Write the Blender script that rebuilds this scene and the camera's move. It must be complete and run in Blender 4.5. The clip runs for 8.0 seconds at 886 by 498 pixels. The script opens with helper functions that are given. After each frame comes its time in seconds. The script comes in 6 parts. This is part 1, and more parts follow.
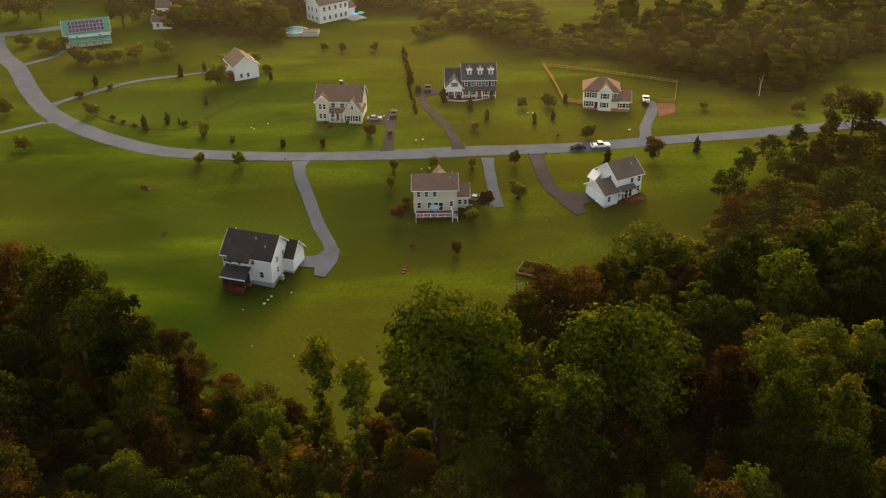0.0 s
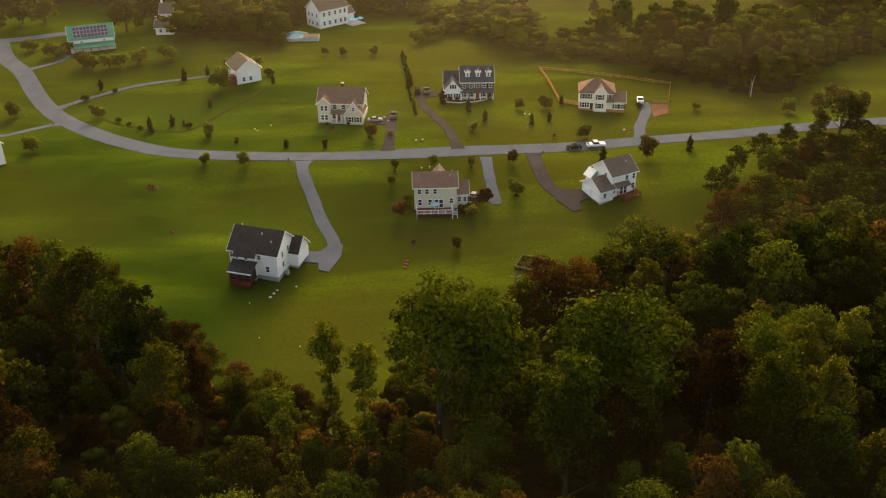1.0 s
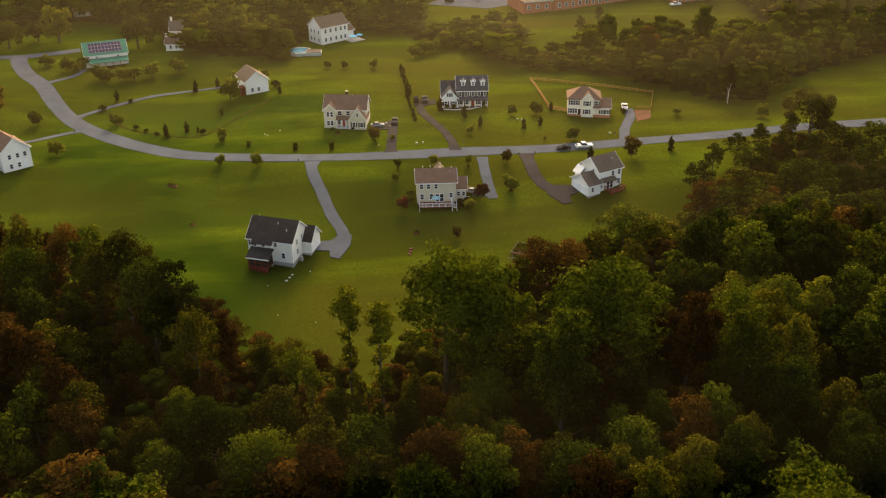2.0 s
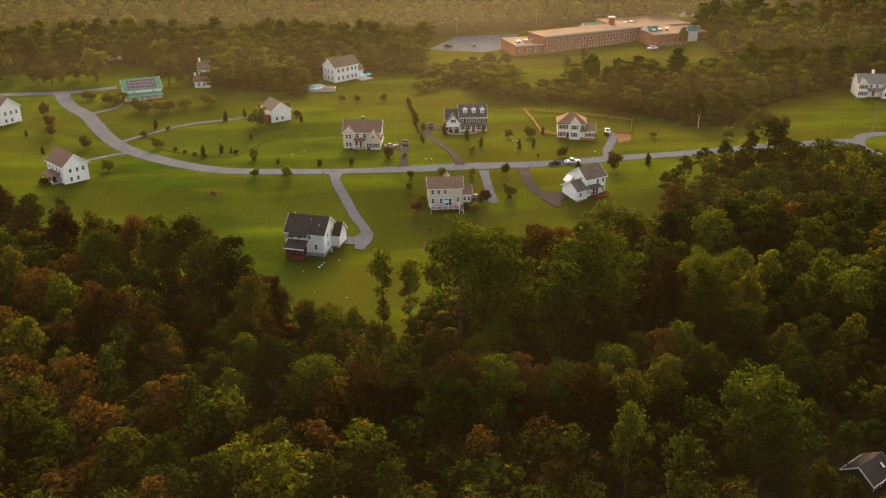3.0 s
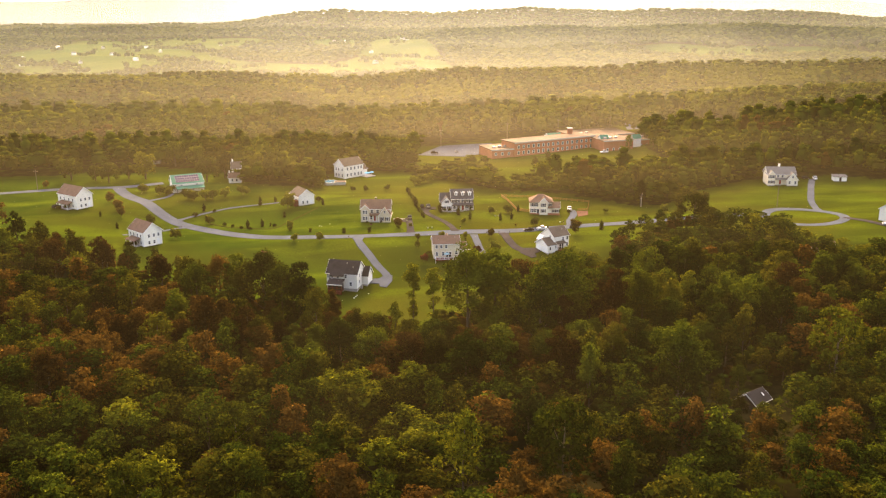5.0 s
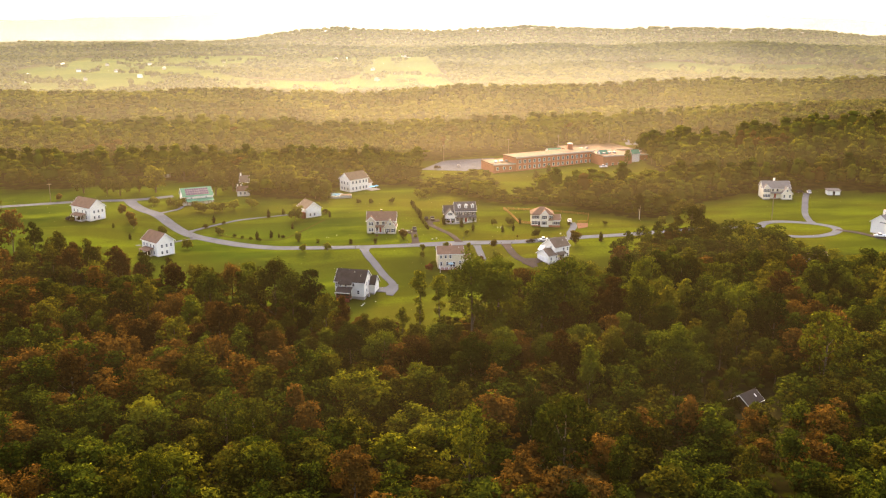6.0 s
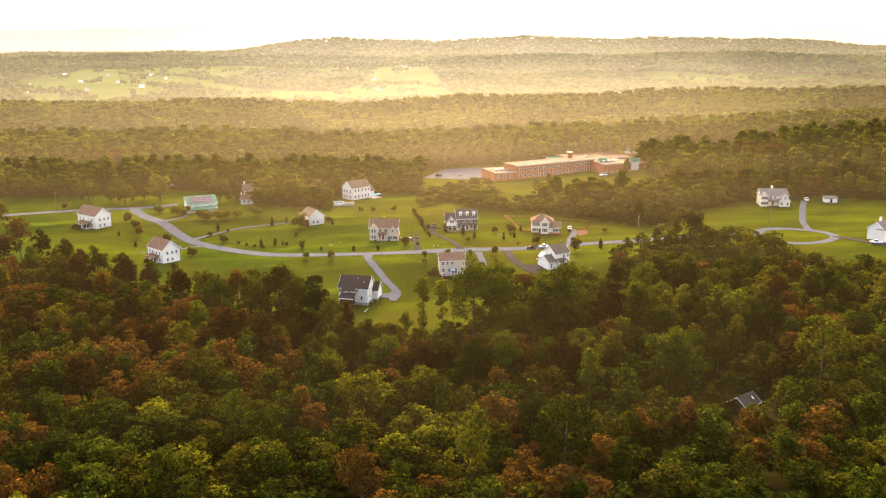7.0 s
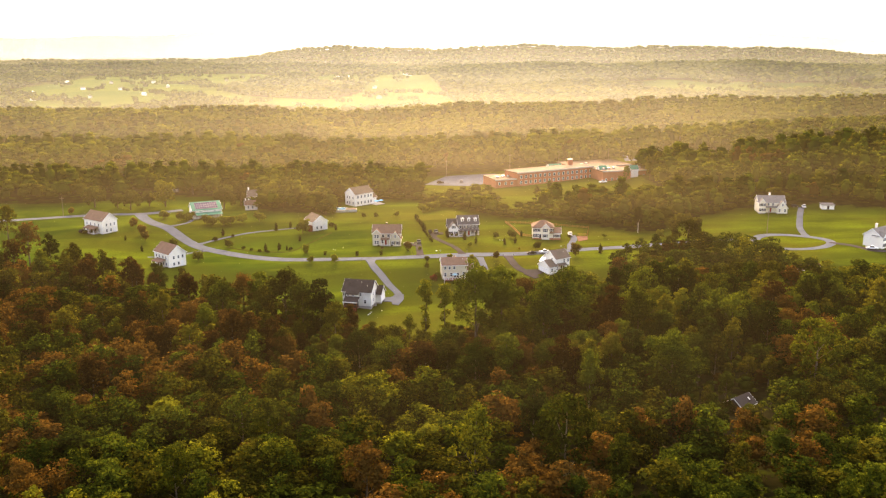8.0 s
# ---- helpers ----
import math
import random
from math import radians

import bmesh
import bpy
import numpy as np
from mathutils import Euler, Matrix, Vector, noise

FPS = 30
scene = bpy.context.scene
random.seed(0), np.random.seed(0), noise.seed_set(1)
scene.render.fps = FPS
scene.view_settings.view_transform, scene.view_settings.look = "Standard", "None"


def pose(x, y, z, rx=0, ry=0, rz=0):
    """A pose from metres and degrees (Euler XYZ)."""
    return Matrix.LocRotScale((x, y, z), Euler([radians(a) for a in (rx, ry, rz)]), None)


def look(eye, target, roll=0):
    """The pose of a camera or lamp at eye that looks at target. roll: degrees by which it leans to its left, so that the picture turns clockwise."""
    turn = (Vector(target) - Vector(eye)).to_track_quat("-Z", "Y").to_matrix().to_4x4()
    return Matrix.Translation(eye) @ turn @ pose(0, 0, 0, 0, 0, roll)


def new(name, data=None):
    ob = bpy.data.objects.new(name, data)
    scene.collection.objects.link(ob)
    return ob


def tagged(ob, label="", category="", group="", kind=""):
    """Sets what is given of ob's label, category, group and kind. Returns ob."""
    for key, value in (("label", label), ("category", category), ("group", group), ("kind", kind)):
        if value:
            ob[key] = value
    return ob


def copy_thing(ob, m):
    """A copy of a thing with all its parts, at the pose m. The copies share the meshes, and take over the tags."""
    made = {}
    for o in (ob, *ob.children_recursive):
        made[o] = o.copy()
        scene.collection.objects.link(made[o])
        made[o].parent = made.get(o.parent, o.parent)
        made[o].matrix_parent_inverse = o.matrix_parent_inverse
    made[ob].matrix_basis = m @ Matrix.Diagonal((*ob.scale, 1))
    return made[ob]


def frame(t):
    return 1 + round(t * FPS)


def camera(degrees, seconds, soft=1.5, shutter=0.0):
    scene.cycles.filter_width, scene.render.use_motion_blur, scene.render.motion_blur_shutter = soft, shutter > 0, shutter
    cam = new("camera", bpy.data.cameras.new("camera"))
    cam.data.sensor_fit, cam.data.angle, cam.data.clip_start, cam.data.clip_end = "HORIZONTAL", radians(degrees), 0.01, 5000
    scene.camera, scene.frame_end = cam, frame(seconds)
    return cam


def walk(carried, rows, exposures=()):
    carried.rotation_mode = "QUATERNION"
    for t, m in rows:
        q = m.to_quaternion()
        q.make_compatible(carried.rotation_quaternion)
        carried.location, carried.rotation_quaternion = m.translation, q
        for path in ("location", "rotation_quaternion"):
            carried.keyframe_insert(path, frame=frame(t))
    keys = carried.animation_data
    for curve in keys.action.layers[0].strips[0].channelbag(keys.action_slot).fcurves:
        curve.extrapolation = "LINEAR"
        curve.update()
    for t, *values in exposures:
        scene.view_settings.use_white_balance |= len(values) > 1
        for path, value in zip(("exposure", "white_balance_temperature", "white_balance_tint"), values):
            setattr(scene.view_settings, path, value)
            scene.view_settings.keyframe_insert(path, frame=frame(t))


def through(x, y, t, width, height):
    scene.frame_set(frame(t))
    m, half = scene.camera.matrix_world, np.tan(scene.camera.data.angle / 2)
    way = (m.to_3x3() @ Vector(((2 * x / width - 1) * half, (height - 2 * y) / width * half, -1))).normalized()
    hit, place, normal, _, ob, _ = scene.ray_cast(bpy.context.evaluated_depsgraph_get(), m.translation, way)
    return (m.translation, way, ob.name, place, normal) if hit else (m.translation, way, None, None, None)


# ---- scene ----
cam = camera(51.6, 8.0, soft=1.2)
PATH = [
    (0, (-0.439, 0.021, 79.559), (-0.408, 1.759, 78.569), -0.2),
    (0.5, (-1.025, -2.994, 79.608), (-0.99, -1.252, 78.627), -0.2),
    (1, (-1.596, -6.272, 79.712), (-1.556, -4.526, 78.739), -0.3),
    (1.5, (-2.756, -12.813, 79.843), (-2.706, -11.057, 78.887), -0.2),
    (2.8, (-10.941, -55.69, 79.518), (-10.85, -53.872, 78.687), -0.4),
    (3, (-12.62, -64.32, 79.425), (-12.526, -62.491, 78.622), -0.2),
    (3.5, (-17.451, -87.832, 79.236), (-17.337, -85.973, 78.507), -0.0),
    (4, (-22.597, -110.952, 79.112), (-22.449, -109.068, 78.457), 0.0),
    (4.5, (-27.504, -131.931, 79.049), (-27.331, -130.026, 78.466), -0.0),
    (5, (-30.836, -146.026, 79.113), (-30.66, -144.107, 78.578), -0.1),
    (6.5, (-34.045, -159.42, 79.526), (-33.868, -157.489, 79.035), -0.0),
    (7, (-34.687, -162.211, 79.522), (-34.51, -160.277, 79.043), -0.1),
    (7.5, (-35.423, -165.152, 79.594), (-35.246, -163.216, 79.124), -0.0),
    (8, (-36.038, -168.092, 79.672), (-35.861, -166.154, 79.21), -0.0),
]
EXPOSURES = [(0.0, 1.20, 9100, 12), (1.5, 1.26, 9200, 13), (3.0, 1.52, 9400, 17), (3.5, 1.74, 9500, 19), (4.5, 2.12, 9300, 21), (5.5, 2.34, 9200, 22), (8.0, 2.46, 9100, 23)]
PLAN = 0.81   # metres in one unit of the plan
walk(cam, [(t, look(Vector(eye) * PLAN, Vector(target) * PLAN, roll)) for t, eye, target, roll in PATH], EXPOSURES)

# ---- light: a low hazy sun ahead, and the sky ----
SUN_AZ, SUN_EL = 4.0, 28.0   # degrees right of +y, degrees above the horizon
world = bpy.data.worlds.new("sky")
world.use_nodes = True
scene.world = world
wn = world.node_tree.nodes
sky = wn.new("ShaderNodeTexSky")
sky.sky_type, sky.sun_disc = "NISHITA", False
sky.sun_elevation, sky.sun_rotation = radians(SUN_EL), radians(SUN_AZ)
sky.air_density, sky.dust_density, sky.ozone_density = 1.0, 4.0, 0.4
world.node_tree.links.new(sky.outputs[0], wn["Background"].inputs[0])
wn["Background"].inputs[1].default_value = 0.20
sun = new("sun", bpy.data.lights.new("sun", "SUN"))
sun.data.energy, sun.data.angle, sun.data.color = 1.5, radians(12), (1.0, 0.77, 0.44)
az, el = radians(SUN_AZ), radians(SUN_EL)
sun_dir = Vector((math.sin(az) * math.cos(el), math.cos(az) * math.cos(el), math.sin(el)))
sun.matrix_world = look(sun_dir * 300, (0, 0, 0))


# ---- materials ----
def mat(name, colour, rough=0.8, spread=0.25, scale=1.0, bump=0.0, fine=8.0, metal=0.0, object_random=0.0, island_random=0.0, second=None, coords="Object", spec=0.06):
    """A surface with colour variation at two scales, and bump."""
    m = bpy.data.materials.new(name)
    m.use_nodes = True
    nt = m.node_tree
    n, l = nt.nodes, nt.links
    b = n["Principled BSDF"]
    b.inputs["Roughness"].default_value, b.inputs["Metallic"].default_value = rough, metal
    b.inputs["Specular IOR Level"].default_value = spec
    tc = n.new("ShaderNodeTexCoord")
    geo = n.new("ShaderNodeNewGeometry")
    place = tc.outputs["Object"] if coords == "Object" else geo.outputs["Position"]
    big, small = n.new("ShaderNodeTexNoise"), n.new("ShaderNodeTexNoise")
    big.inputs["Scale"].default_value, small.inputs["Scale"].default_value = scale, scale * fine
    big.inputs["Detail"].default_value = 4
    small.inputs["Detail"].default_value = 3
    l.new(place, big.inputs["Vector"]), l.new(place, small.inputs["Vector"])
    add = n.new("ShaderNodeMath")
    add.operation = "MULTIPLY_ADD"
    add.inputs[1].default_value = 0.6
    l.new(big.outputs["Fac"], add.inputs[0])
    half = n.new("ShaderNodeMath")
    half.operation = "MULTIPLY"
    half.inputs[1].default_value = 0.4
    l.new(small.outputs["Fac"], half.inputs[0])
    l.new(half.outputs[0], add.inputs[2])
    value = add.outputs[0]
    if object_random or island_random:
        info = n.new("ShaderNodeObjectInfo")
        mix = n.new("ShaderNodeMath")
        mix.operation = "MULTIPLY_ADD"
        mix.inputs[1].default_value = object_random or island_random
        l.new(info.outputs["Random"] if object_random else geo.outputs["Random Per Island"], mix.inputs[0])
        l.new(value, mix.inputs[2])
        value = mix.outputs[0]
    ramp = n.new("ShaderNodeValToRGB")
    second = second or tuple(c * (1 - spread) for c in colour)
    top = tuple(min(1, c * (1 + spread)) for c in colour)
    e = ramp.color_ramp.elements
    e[0].position, e[0].color = 0.3, (*second, 1)
    e[1].position, e[1].color = 0.72 + 0.7 * (object_random or island_random), (*top, 1)
    mid = e.new(0.5 + 0.35 * (object_random or island_random))
    mid.color = (*colour, 1)
    l.new(value, ramp.inputs[0])
    l.new(ramp.outputs[0], b.inputs["Base Color"])
    if bump:
        bp = n.new("ShaderNodeBump")
        bp.inputs["Strength"].default_value = bump
        bp.inputs["Distance"].default_value = 0.1
        l.new(small.outputs["Fac"], bp.inputs["Height"])
        l.new(bp.outputs[0], b.inputs["Normal"])
    return m


def leaf(name, dark, mid, light, tree_scale=0.09, through=0.42):
    """Leaves: each tree and each spray of leaves has its own tone; light shines through."""
    m = bpy.data.materials.new(name)
    m.use_nodes = True
    nt = m.node_tree
    n, l = nt.nodes, nt.links
    n.remove(n["Principled BSDF"])
    geo, info, tex = n.new("ShaderNodeNewGeometry"), n.new("ShaderNodeObjectInfo"), n.new("ShaderNodeTexNoise")
    l.new(geo.outputs["Position"], tex.inputs["Vector"])
    tex.inputs["Scale"].default_value, tex.inputs["Detail"].default_value = tree_scale, 2
    a, b2 = n.new("ShaderNodeMath"), n.new("ShaderNodeMath")
    a.operation = b2.operation = "MULTIPLY_ADD"
    a.inputs[1].default_value, b2.inputs[1].default_value = 0.32, 0.65
    l.new(geo.outputs["Random Per Island"], a.inputs[0])
    l.new(tex.outputs["Fac"], a.inputs[2])
    l.new(info.outputs["Random"], b2.inputs[0])
    l.new(a.outputs[0], b2.inputs[2])
    ramp = n.new("ShaderNodeValToRGB")
    e = ramp.color_ramp.elements
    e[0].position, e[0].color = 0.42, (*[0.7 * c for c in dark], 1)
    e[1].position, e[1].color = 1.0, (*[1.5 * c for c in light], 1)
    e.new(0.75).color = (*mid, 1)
    scale = n.new("ShaderNodeMath")
    scale.operation = "MULTIPLY"
    scale.inputs[1].default_value = 0.85
    l.new(b2.outputs[0], scale.inputs[0])
    l.new(scale.outputs[0], ramp.inputs[0])
    dif, tra, mix, out = n.new("ShaderNodeBsdfDiffuse"), n.new("ShaderNodeBsdfTranslucent"), n.new("ShaderNodeMixShader"), n["Material Output"]
    l.new(ramp.outputs[0], dif.inputs[0])
    l.new(ramp.outputs[0], tra.inputs[0])
    mix.inputs[0].default_value = through
    l.new(dif.outputs[0], mix.inputs[1]), l.new(tra.outputs[0], mix.inputs[2])
    l.new(mix.outputs[0], out.inputs[0])
    return m




def grass():
    """Mown lawn: green and olive stretches, worn spots, fine blades."""
    m = bpy.data.materials.new("mown_grass")
    m.use_nodes = True
    n, l = m.node_tree.nodes, m.node_tree.links
    b = n["Principled BSDF"]
    b.inputs["Roughness"].default_value, b.inputs["Specular IOR Level"].default_value = 1.0, 0.0
    geo = n.new("ShaderNodeNewGeometry")

    def field(scale, detail, lo, hi, vec=None):
        t, r = n.new("ShaderNodeTexNoise"), n.new("ShaderNodeMapRange")
        t.inputs["Scale"].default_value, t.inputs["Detail"].default_value = scale, detail
        l.new(vec or geo.outputs["Position"], t.inputs["Vector"])
        r.inputs["From Min"].default_value, r.inputs["From Max"].default_value = lo, hi
        l.new(t.outputs["Fac"], r.inputs["Value"])
        return r.outputs[0]

    def blend(fac, a, c):
        x = n.new("ShaderNodeMix")
        x.data_type = "RGBA"
        l.new(fac, x.inputs["Factor"])
        for k, v in ((6, a), (7, c)):
            if isinstance(v, tuple):
                x.inputs[k].default_value = (*v, 1)
            else:
                l.new(v, x.inputs[k])
        return x.outputs[2]

    stretch = n.new("ShaderNodeMapping")
    stretch.inputs["Scale"].default_value = (0.5, 1.6, 1)
    stretch.inputs["Rotation"].default_value = (0, 0, 0.15)
    l.new(geo.outputs["Position"], stretch.inputs["Vector"])
    lush = blend(field(0.034, 4, 0.36, 0.66), (0.0105, 0.027, 0.003), (0.034, 0.060, 0.006))
    dry = blend(field(0.03, 3, 0.32, 0.72), (0.033, 0.038, 0.005), (0.052, 0.053, 0.007))
    # the drier eastern lots
    sep, east, both = n.new("ShaderNodeSeparateXYZ"), n.new("ShaderNodeMapRange"), n.new("ShaderNodeMath")
    l.new(geo.outputs["Position"], sep.inputs[0])
    l.new(sep.outputs["X"], east.inputs["Value"])
    east.inputs["From Min"].default_value, east.inputs["From Max"].default_value = -45, 10
    east.inputs["To Min"].default_value, east.inputs["To Max"].default_value = -0.25, 0.5
    both.operation, both.use_clamp = "ADD", True
    l.new(east.outputs[0], both.inputs[0]), l.new(field(0.016, 3, 0.38, 0.64), both.inputs[1])
    base = blend(both.outputs[0], lush, dry)
    streaky = blend(field(0.060, 4, 0.48, 0.78, stretch.outputs[0]), base, (0.062, 0.092, 0.007))
    fine = blend(field(1.6, 3, 0.35, 1.0), streaky, (0.026, 0.034, 0.004))
    pasture = blend(field(0.006, 3, 0.4, 0.6), (0.026, 0.046, 0.010), (0.044, 0.062, 0.013))
    litter = blend(field(0.3, 4, 0.35, 0.7), (0.012, 0.012, 0.005), (0.034, 0.028, 0.010))

    def share_of(name):
        """How far a piece of land is of that kind, with a ragged border."""
        a, r, s = n.new("ShaderNodeAttribute"), n.new("ShaderNodeMapRange"), n.new("ShaderNodeMath")
        a.attribute_name = name
        s.operation = "ADD"
        l.new(a.outputs["Fac"], s.inputs[0])
        l.new(field(0.25, 3, 0.3, 0.7), s.inputs[1])
        r.inputs["From Min"].default_value, r.inputs["From Max"].default_value = 1.0, 1.3
        l.new(s.outputs[0], r.inputs["Value"])
        return r.outputs[0]

    land = blend(share_of("pasture"), fine, pasture)
    l.new(blend(share_of("woodland"), land, litter), b.inputs["Base Color"])
    return m


GRASS = grass()
ASPHALT = mat("worn_asphalt", (0.068, 0.082, 0.104), 1.0, 0.2, 0.25, 0.2, 14, coords="World", spec=0.0)
ASPHALT_DARK = mat("dark_asphalt", (0.038, 0.035, 0.037), 1.0, 0.25, 0.25, 0.2, 14, coords="World", spec=0.0)
SIDING_WHITE = mat("white_siding", (0.80, 0.775, 0.71), 0.6, 0.06, 0.5, 0.1, 14)
SIDING_CREAM = mat("cream_siding", (0.72, 0.67, 0.54), 0.6, 0.07, 0.5, 0.1, 14)
SIDING_BEIGE = mat("beige_siding", (0.56, 0.50, 0.37), 0.65, 0.08, 0.5, 0.1, 14)
SIDING_GREY = mat("grey_siding", (0.40, 0.39, 0.36), 0.65, 0.08, 0.5, 0.1, 14)
SIDING_BROWN = mat("brown_board_siding", (0.075, 0.05, 0.035), 0.8, 0.2, 0.5, 0.2, 14)
TRIM = mat("white_trim", (0.80, 0.80, 0.79), 0.5, 0.05, 1.0)
ROOF_DARK = mat("dark_shingle", (0.032, 0.029, 0.03), 0.9, 0.3, 0.6, 0.4, 12)
ROOF_BROWN = mat("brown_shingle", (0.140, 0.086, 0.064), 0.9, 0.22, 0.6, 0.4, 12)
ROOF_TAN = mat("tan_shingle", (0.100, 0.078, 0.062), 0.9, 0.2, 0.6, 0.4, 12)
ROOF_GREY = mat("grey_shingle", (0.14, 0.135, 0.13), 0.9, 0.2, 0.6, 0.4, 12)
ROOF_SLATE = mat("slate_grey_shingle", (0.060, 0.060, 0.066), 0.9, 0.25, 0.6, 0.4, 12)
ROOF_WORN = mat("weathered_shingle", (0.045, 0.040, 0.038), 0.9, 0.2, 0.6, 0.4, 12)
ROOF_GREEN = mat("green_metal_roof", (0.02, 0.155, 0.105), 0.6, 0.15, 0.4, 0.1, 8)
ROOF_FLAT = mat("gravel_flat_roof", (0.105, 0.072, 0.056), 0.9, 0.2, 0.15, 0.2, 12)
BRICK = mat("red_brick", (0.36, 0.13, 0.075), 0.85, 0.2, 0.3, 0.2, 14)
FOUNDATION = mat("concrete_block", (0.34, 0.32, 0.30), 0.9, 0.12, 0.6, 0.2, 10)
CONCRETE = mat("pale_concrete", (0.42, 0.39, 0.36), 0.9, 0.12, 0.5, 0.1, 10)
RED_DECK = mat("red_stained_deck", (0.15, 0.034, 0.024), 0.7, 0.25, 1.2, 0.1, 8)
BARK = mat("bark", (0.09, 0.07, 0.05), 0.95, 0.3, 0.8, 0.4, 8)
BARK_PALE = mat("pale_bark", (0.42, 0.36, 0.28), 0.95, 0.3, 0.8, 0.4, 8)
GLASS = mat("window_glass", (0.02, 0.025, 0.03), 0.4, 0.2, 1.0, spec=0.01)
SHUTTER = mat("black_shutter", (0.02, 0.022, 0.024), 0.6, 0.2, 2.0)
DOOR_RED = mat("red_door", (0.30, 0.04, 0.03), 0.5, 0.15, 1.0)
PANEL = mat("solar_cell", (0.03, 0.028, 0.07), 0.5, 0.2, 1.0, spec=0.03)
WATER = mat("pool_water", (0.03, 0.18, 0.30), 0.1, 0.15, 1.0, 0.2, 6, spec=0.5)
BLUE_CANVAS = mat("blue_canvas", (0.10, 0.42, 0.62), 0.8, 0.15, 1.0)
TEAL_CANVAS = mat("teal_canvas", (0.20, 0.36, 0.40), 0.8, 0.15, 1.0)
ORANGE_RAIL = mat("weathered_orange_timber", (0.30, 0.145, 0.045), 0.8, 0.25, 1.0)
WOOD_POLE = mat("weathered_pole", (0.16, 0.13, 0.10), 0.9, 0.25, 1.0)
RUBBER = mat("tyre_rubber", (0.02, 0.02, 0.02), 0.8, 0.1, 2.0)
RIM = mat("alloy_rim", (0.3, 0.3, 0.31), 0.5, 0.1, 2.0, metal=0.5)
CAR_WHITE = mat("white_car_paint", (0.7, 0.7, 0.7), 0.9, 0.04, 1.0, spec=0.0)
CAR_BLACK = mat("black_car_paint", (0.02, 0.02, 0.022), 0.9, 0.1, 1.0, spec=0.0)
CAR_SILVER = mat("silver_car_paint", (0.26, 0.27, 0.28), 0.9, 0.06, 1.0, spec=0.0)
CAR_GREY = mat("grey_car_paint", (0.09, 0.095, 0.09), 0.9, 0.08, 1.0, spec=0.0)
DITCH = mat("rough_ditch_grass", (0.030, 0.032, 0.007), 1.0, 0.35, 0.5, 0.3, 8, coords="World", spec=0.0)
MULCH = mat("mulch", (0.10, 0.045, 0.025), 0.95, 0.3, 2.0, 0.4, 6)
PLASTIC_WHITE = mat("white_plastic", (0.40, 0.43, 0.39), 0.5, 0.06, 1.0)
PLASTIC_GREEN = mat("pale_green_plastic", (0.20, 0.25, 0.17), 0.6, 0.1, 1.0)
RED_CLAY = mat("red_clay", (0.085, 0.034, 0.022), 0.9, 0.25, 0.4, 0.2, 8)
SCREEN = mat("screen_mesh", (0.035, 0.03, 0.028), 0.7, 0.2, 1.5)
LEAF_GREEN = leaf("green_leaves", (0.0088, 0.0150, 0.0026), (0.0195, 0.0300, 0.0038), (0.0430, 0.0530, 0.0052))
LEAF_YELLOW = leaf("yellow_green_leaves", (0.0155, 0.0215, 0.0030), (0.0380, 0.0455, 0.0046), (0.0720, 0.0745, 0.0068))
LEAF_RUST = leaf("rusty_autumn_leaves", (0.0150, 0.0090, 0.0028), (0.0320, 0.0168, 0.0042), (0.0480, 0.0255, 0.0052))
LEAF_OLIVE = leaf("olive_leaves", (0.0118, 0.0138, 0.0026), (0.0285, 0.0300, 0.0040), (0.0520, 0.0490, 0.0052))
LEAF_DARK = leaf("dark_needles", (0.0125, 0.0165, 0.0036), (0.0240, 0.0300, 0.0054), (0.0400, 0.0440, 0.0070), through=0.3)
LEAF_RED = leaf("dark_red_leaves", (0.0200, 0.0055, 0.0040), (0.0340, 0.0090, 0.0060), (0.0500, 0.0130, 0.0080))
LEAF_GARDEN = leaf("garden_leaves", (0.026, 0.033, 0.006), (0.048, 0.058, 0.008), (0.074, 0.082, 0.010))
LEAF_GARDEN_RUST = leaf("rusty_garden_leaves", (0.028, 0.022, 0.006), (0.052, 0.038, 0.008), (0.080, 0.056, 0.010))
LEAVES = {"garden": LEAF_GARDEN, "garden_rust": LEAF_GARDEN_RUST, "green": LEAF_GREEN, "yellow": LEAF_YELLOW, "rust": LEAF_RUST, "olive": LEAF_OLIVE, "dark": LEAF_DARK, "red": LEAF_RED}


# ---- mesh helpers ----
def mesh_of(name, bm, material):
    me = bpy.data.meshes.new(name)
    bmesh.ops.recalc_face_normals(bm, faces=bm.faces)
    bm.to_mesh(me)
    bm.free()
    me.materials.append(material)
    return me


def part(name, bm, material, parent, label=""):
    ob = new(name, mesh_of(name, bm, material))
    ob.parent = parent
    return tagged(ob, label)


def share(name, me, parent, m, label=""):
    ob = new(name, me)
    ob.parent = parent
    ob.matrix_local = m
    return tagged(ob, label)


def box(bm, x0, x1, y0, y1, z0, z1):
    v = [bm.verts.new(p) for p in ((x0, y0, z0), (x1, y0, z0), (x1, y1, z0), (x0, y1, z0), (x0, y0, z1), (x1, y0, z1), (x1, y1, z1), (x0, y1, z1))]
    for f in ((3, 2, 1, 0), (4, 5, 6, 7), (0, 1, 5, 4), (1, 2, 6, 5), (2, 3, 7, 6), (3, 0, 4, 7)):
        bm.faces.new([v[i] for i in f])


def boxes(*dims):
    bm = bmesh.new()
    for d in dims:
        box(bm, *d)
    return bm


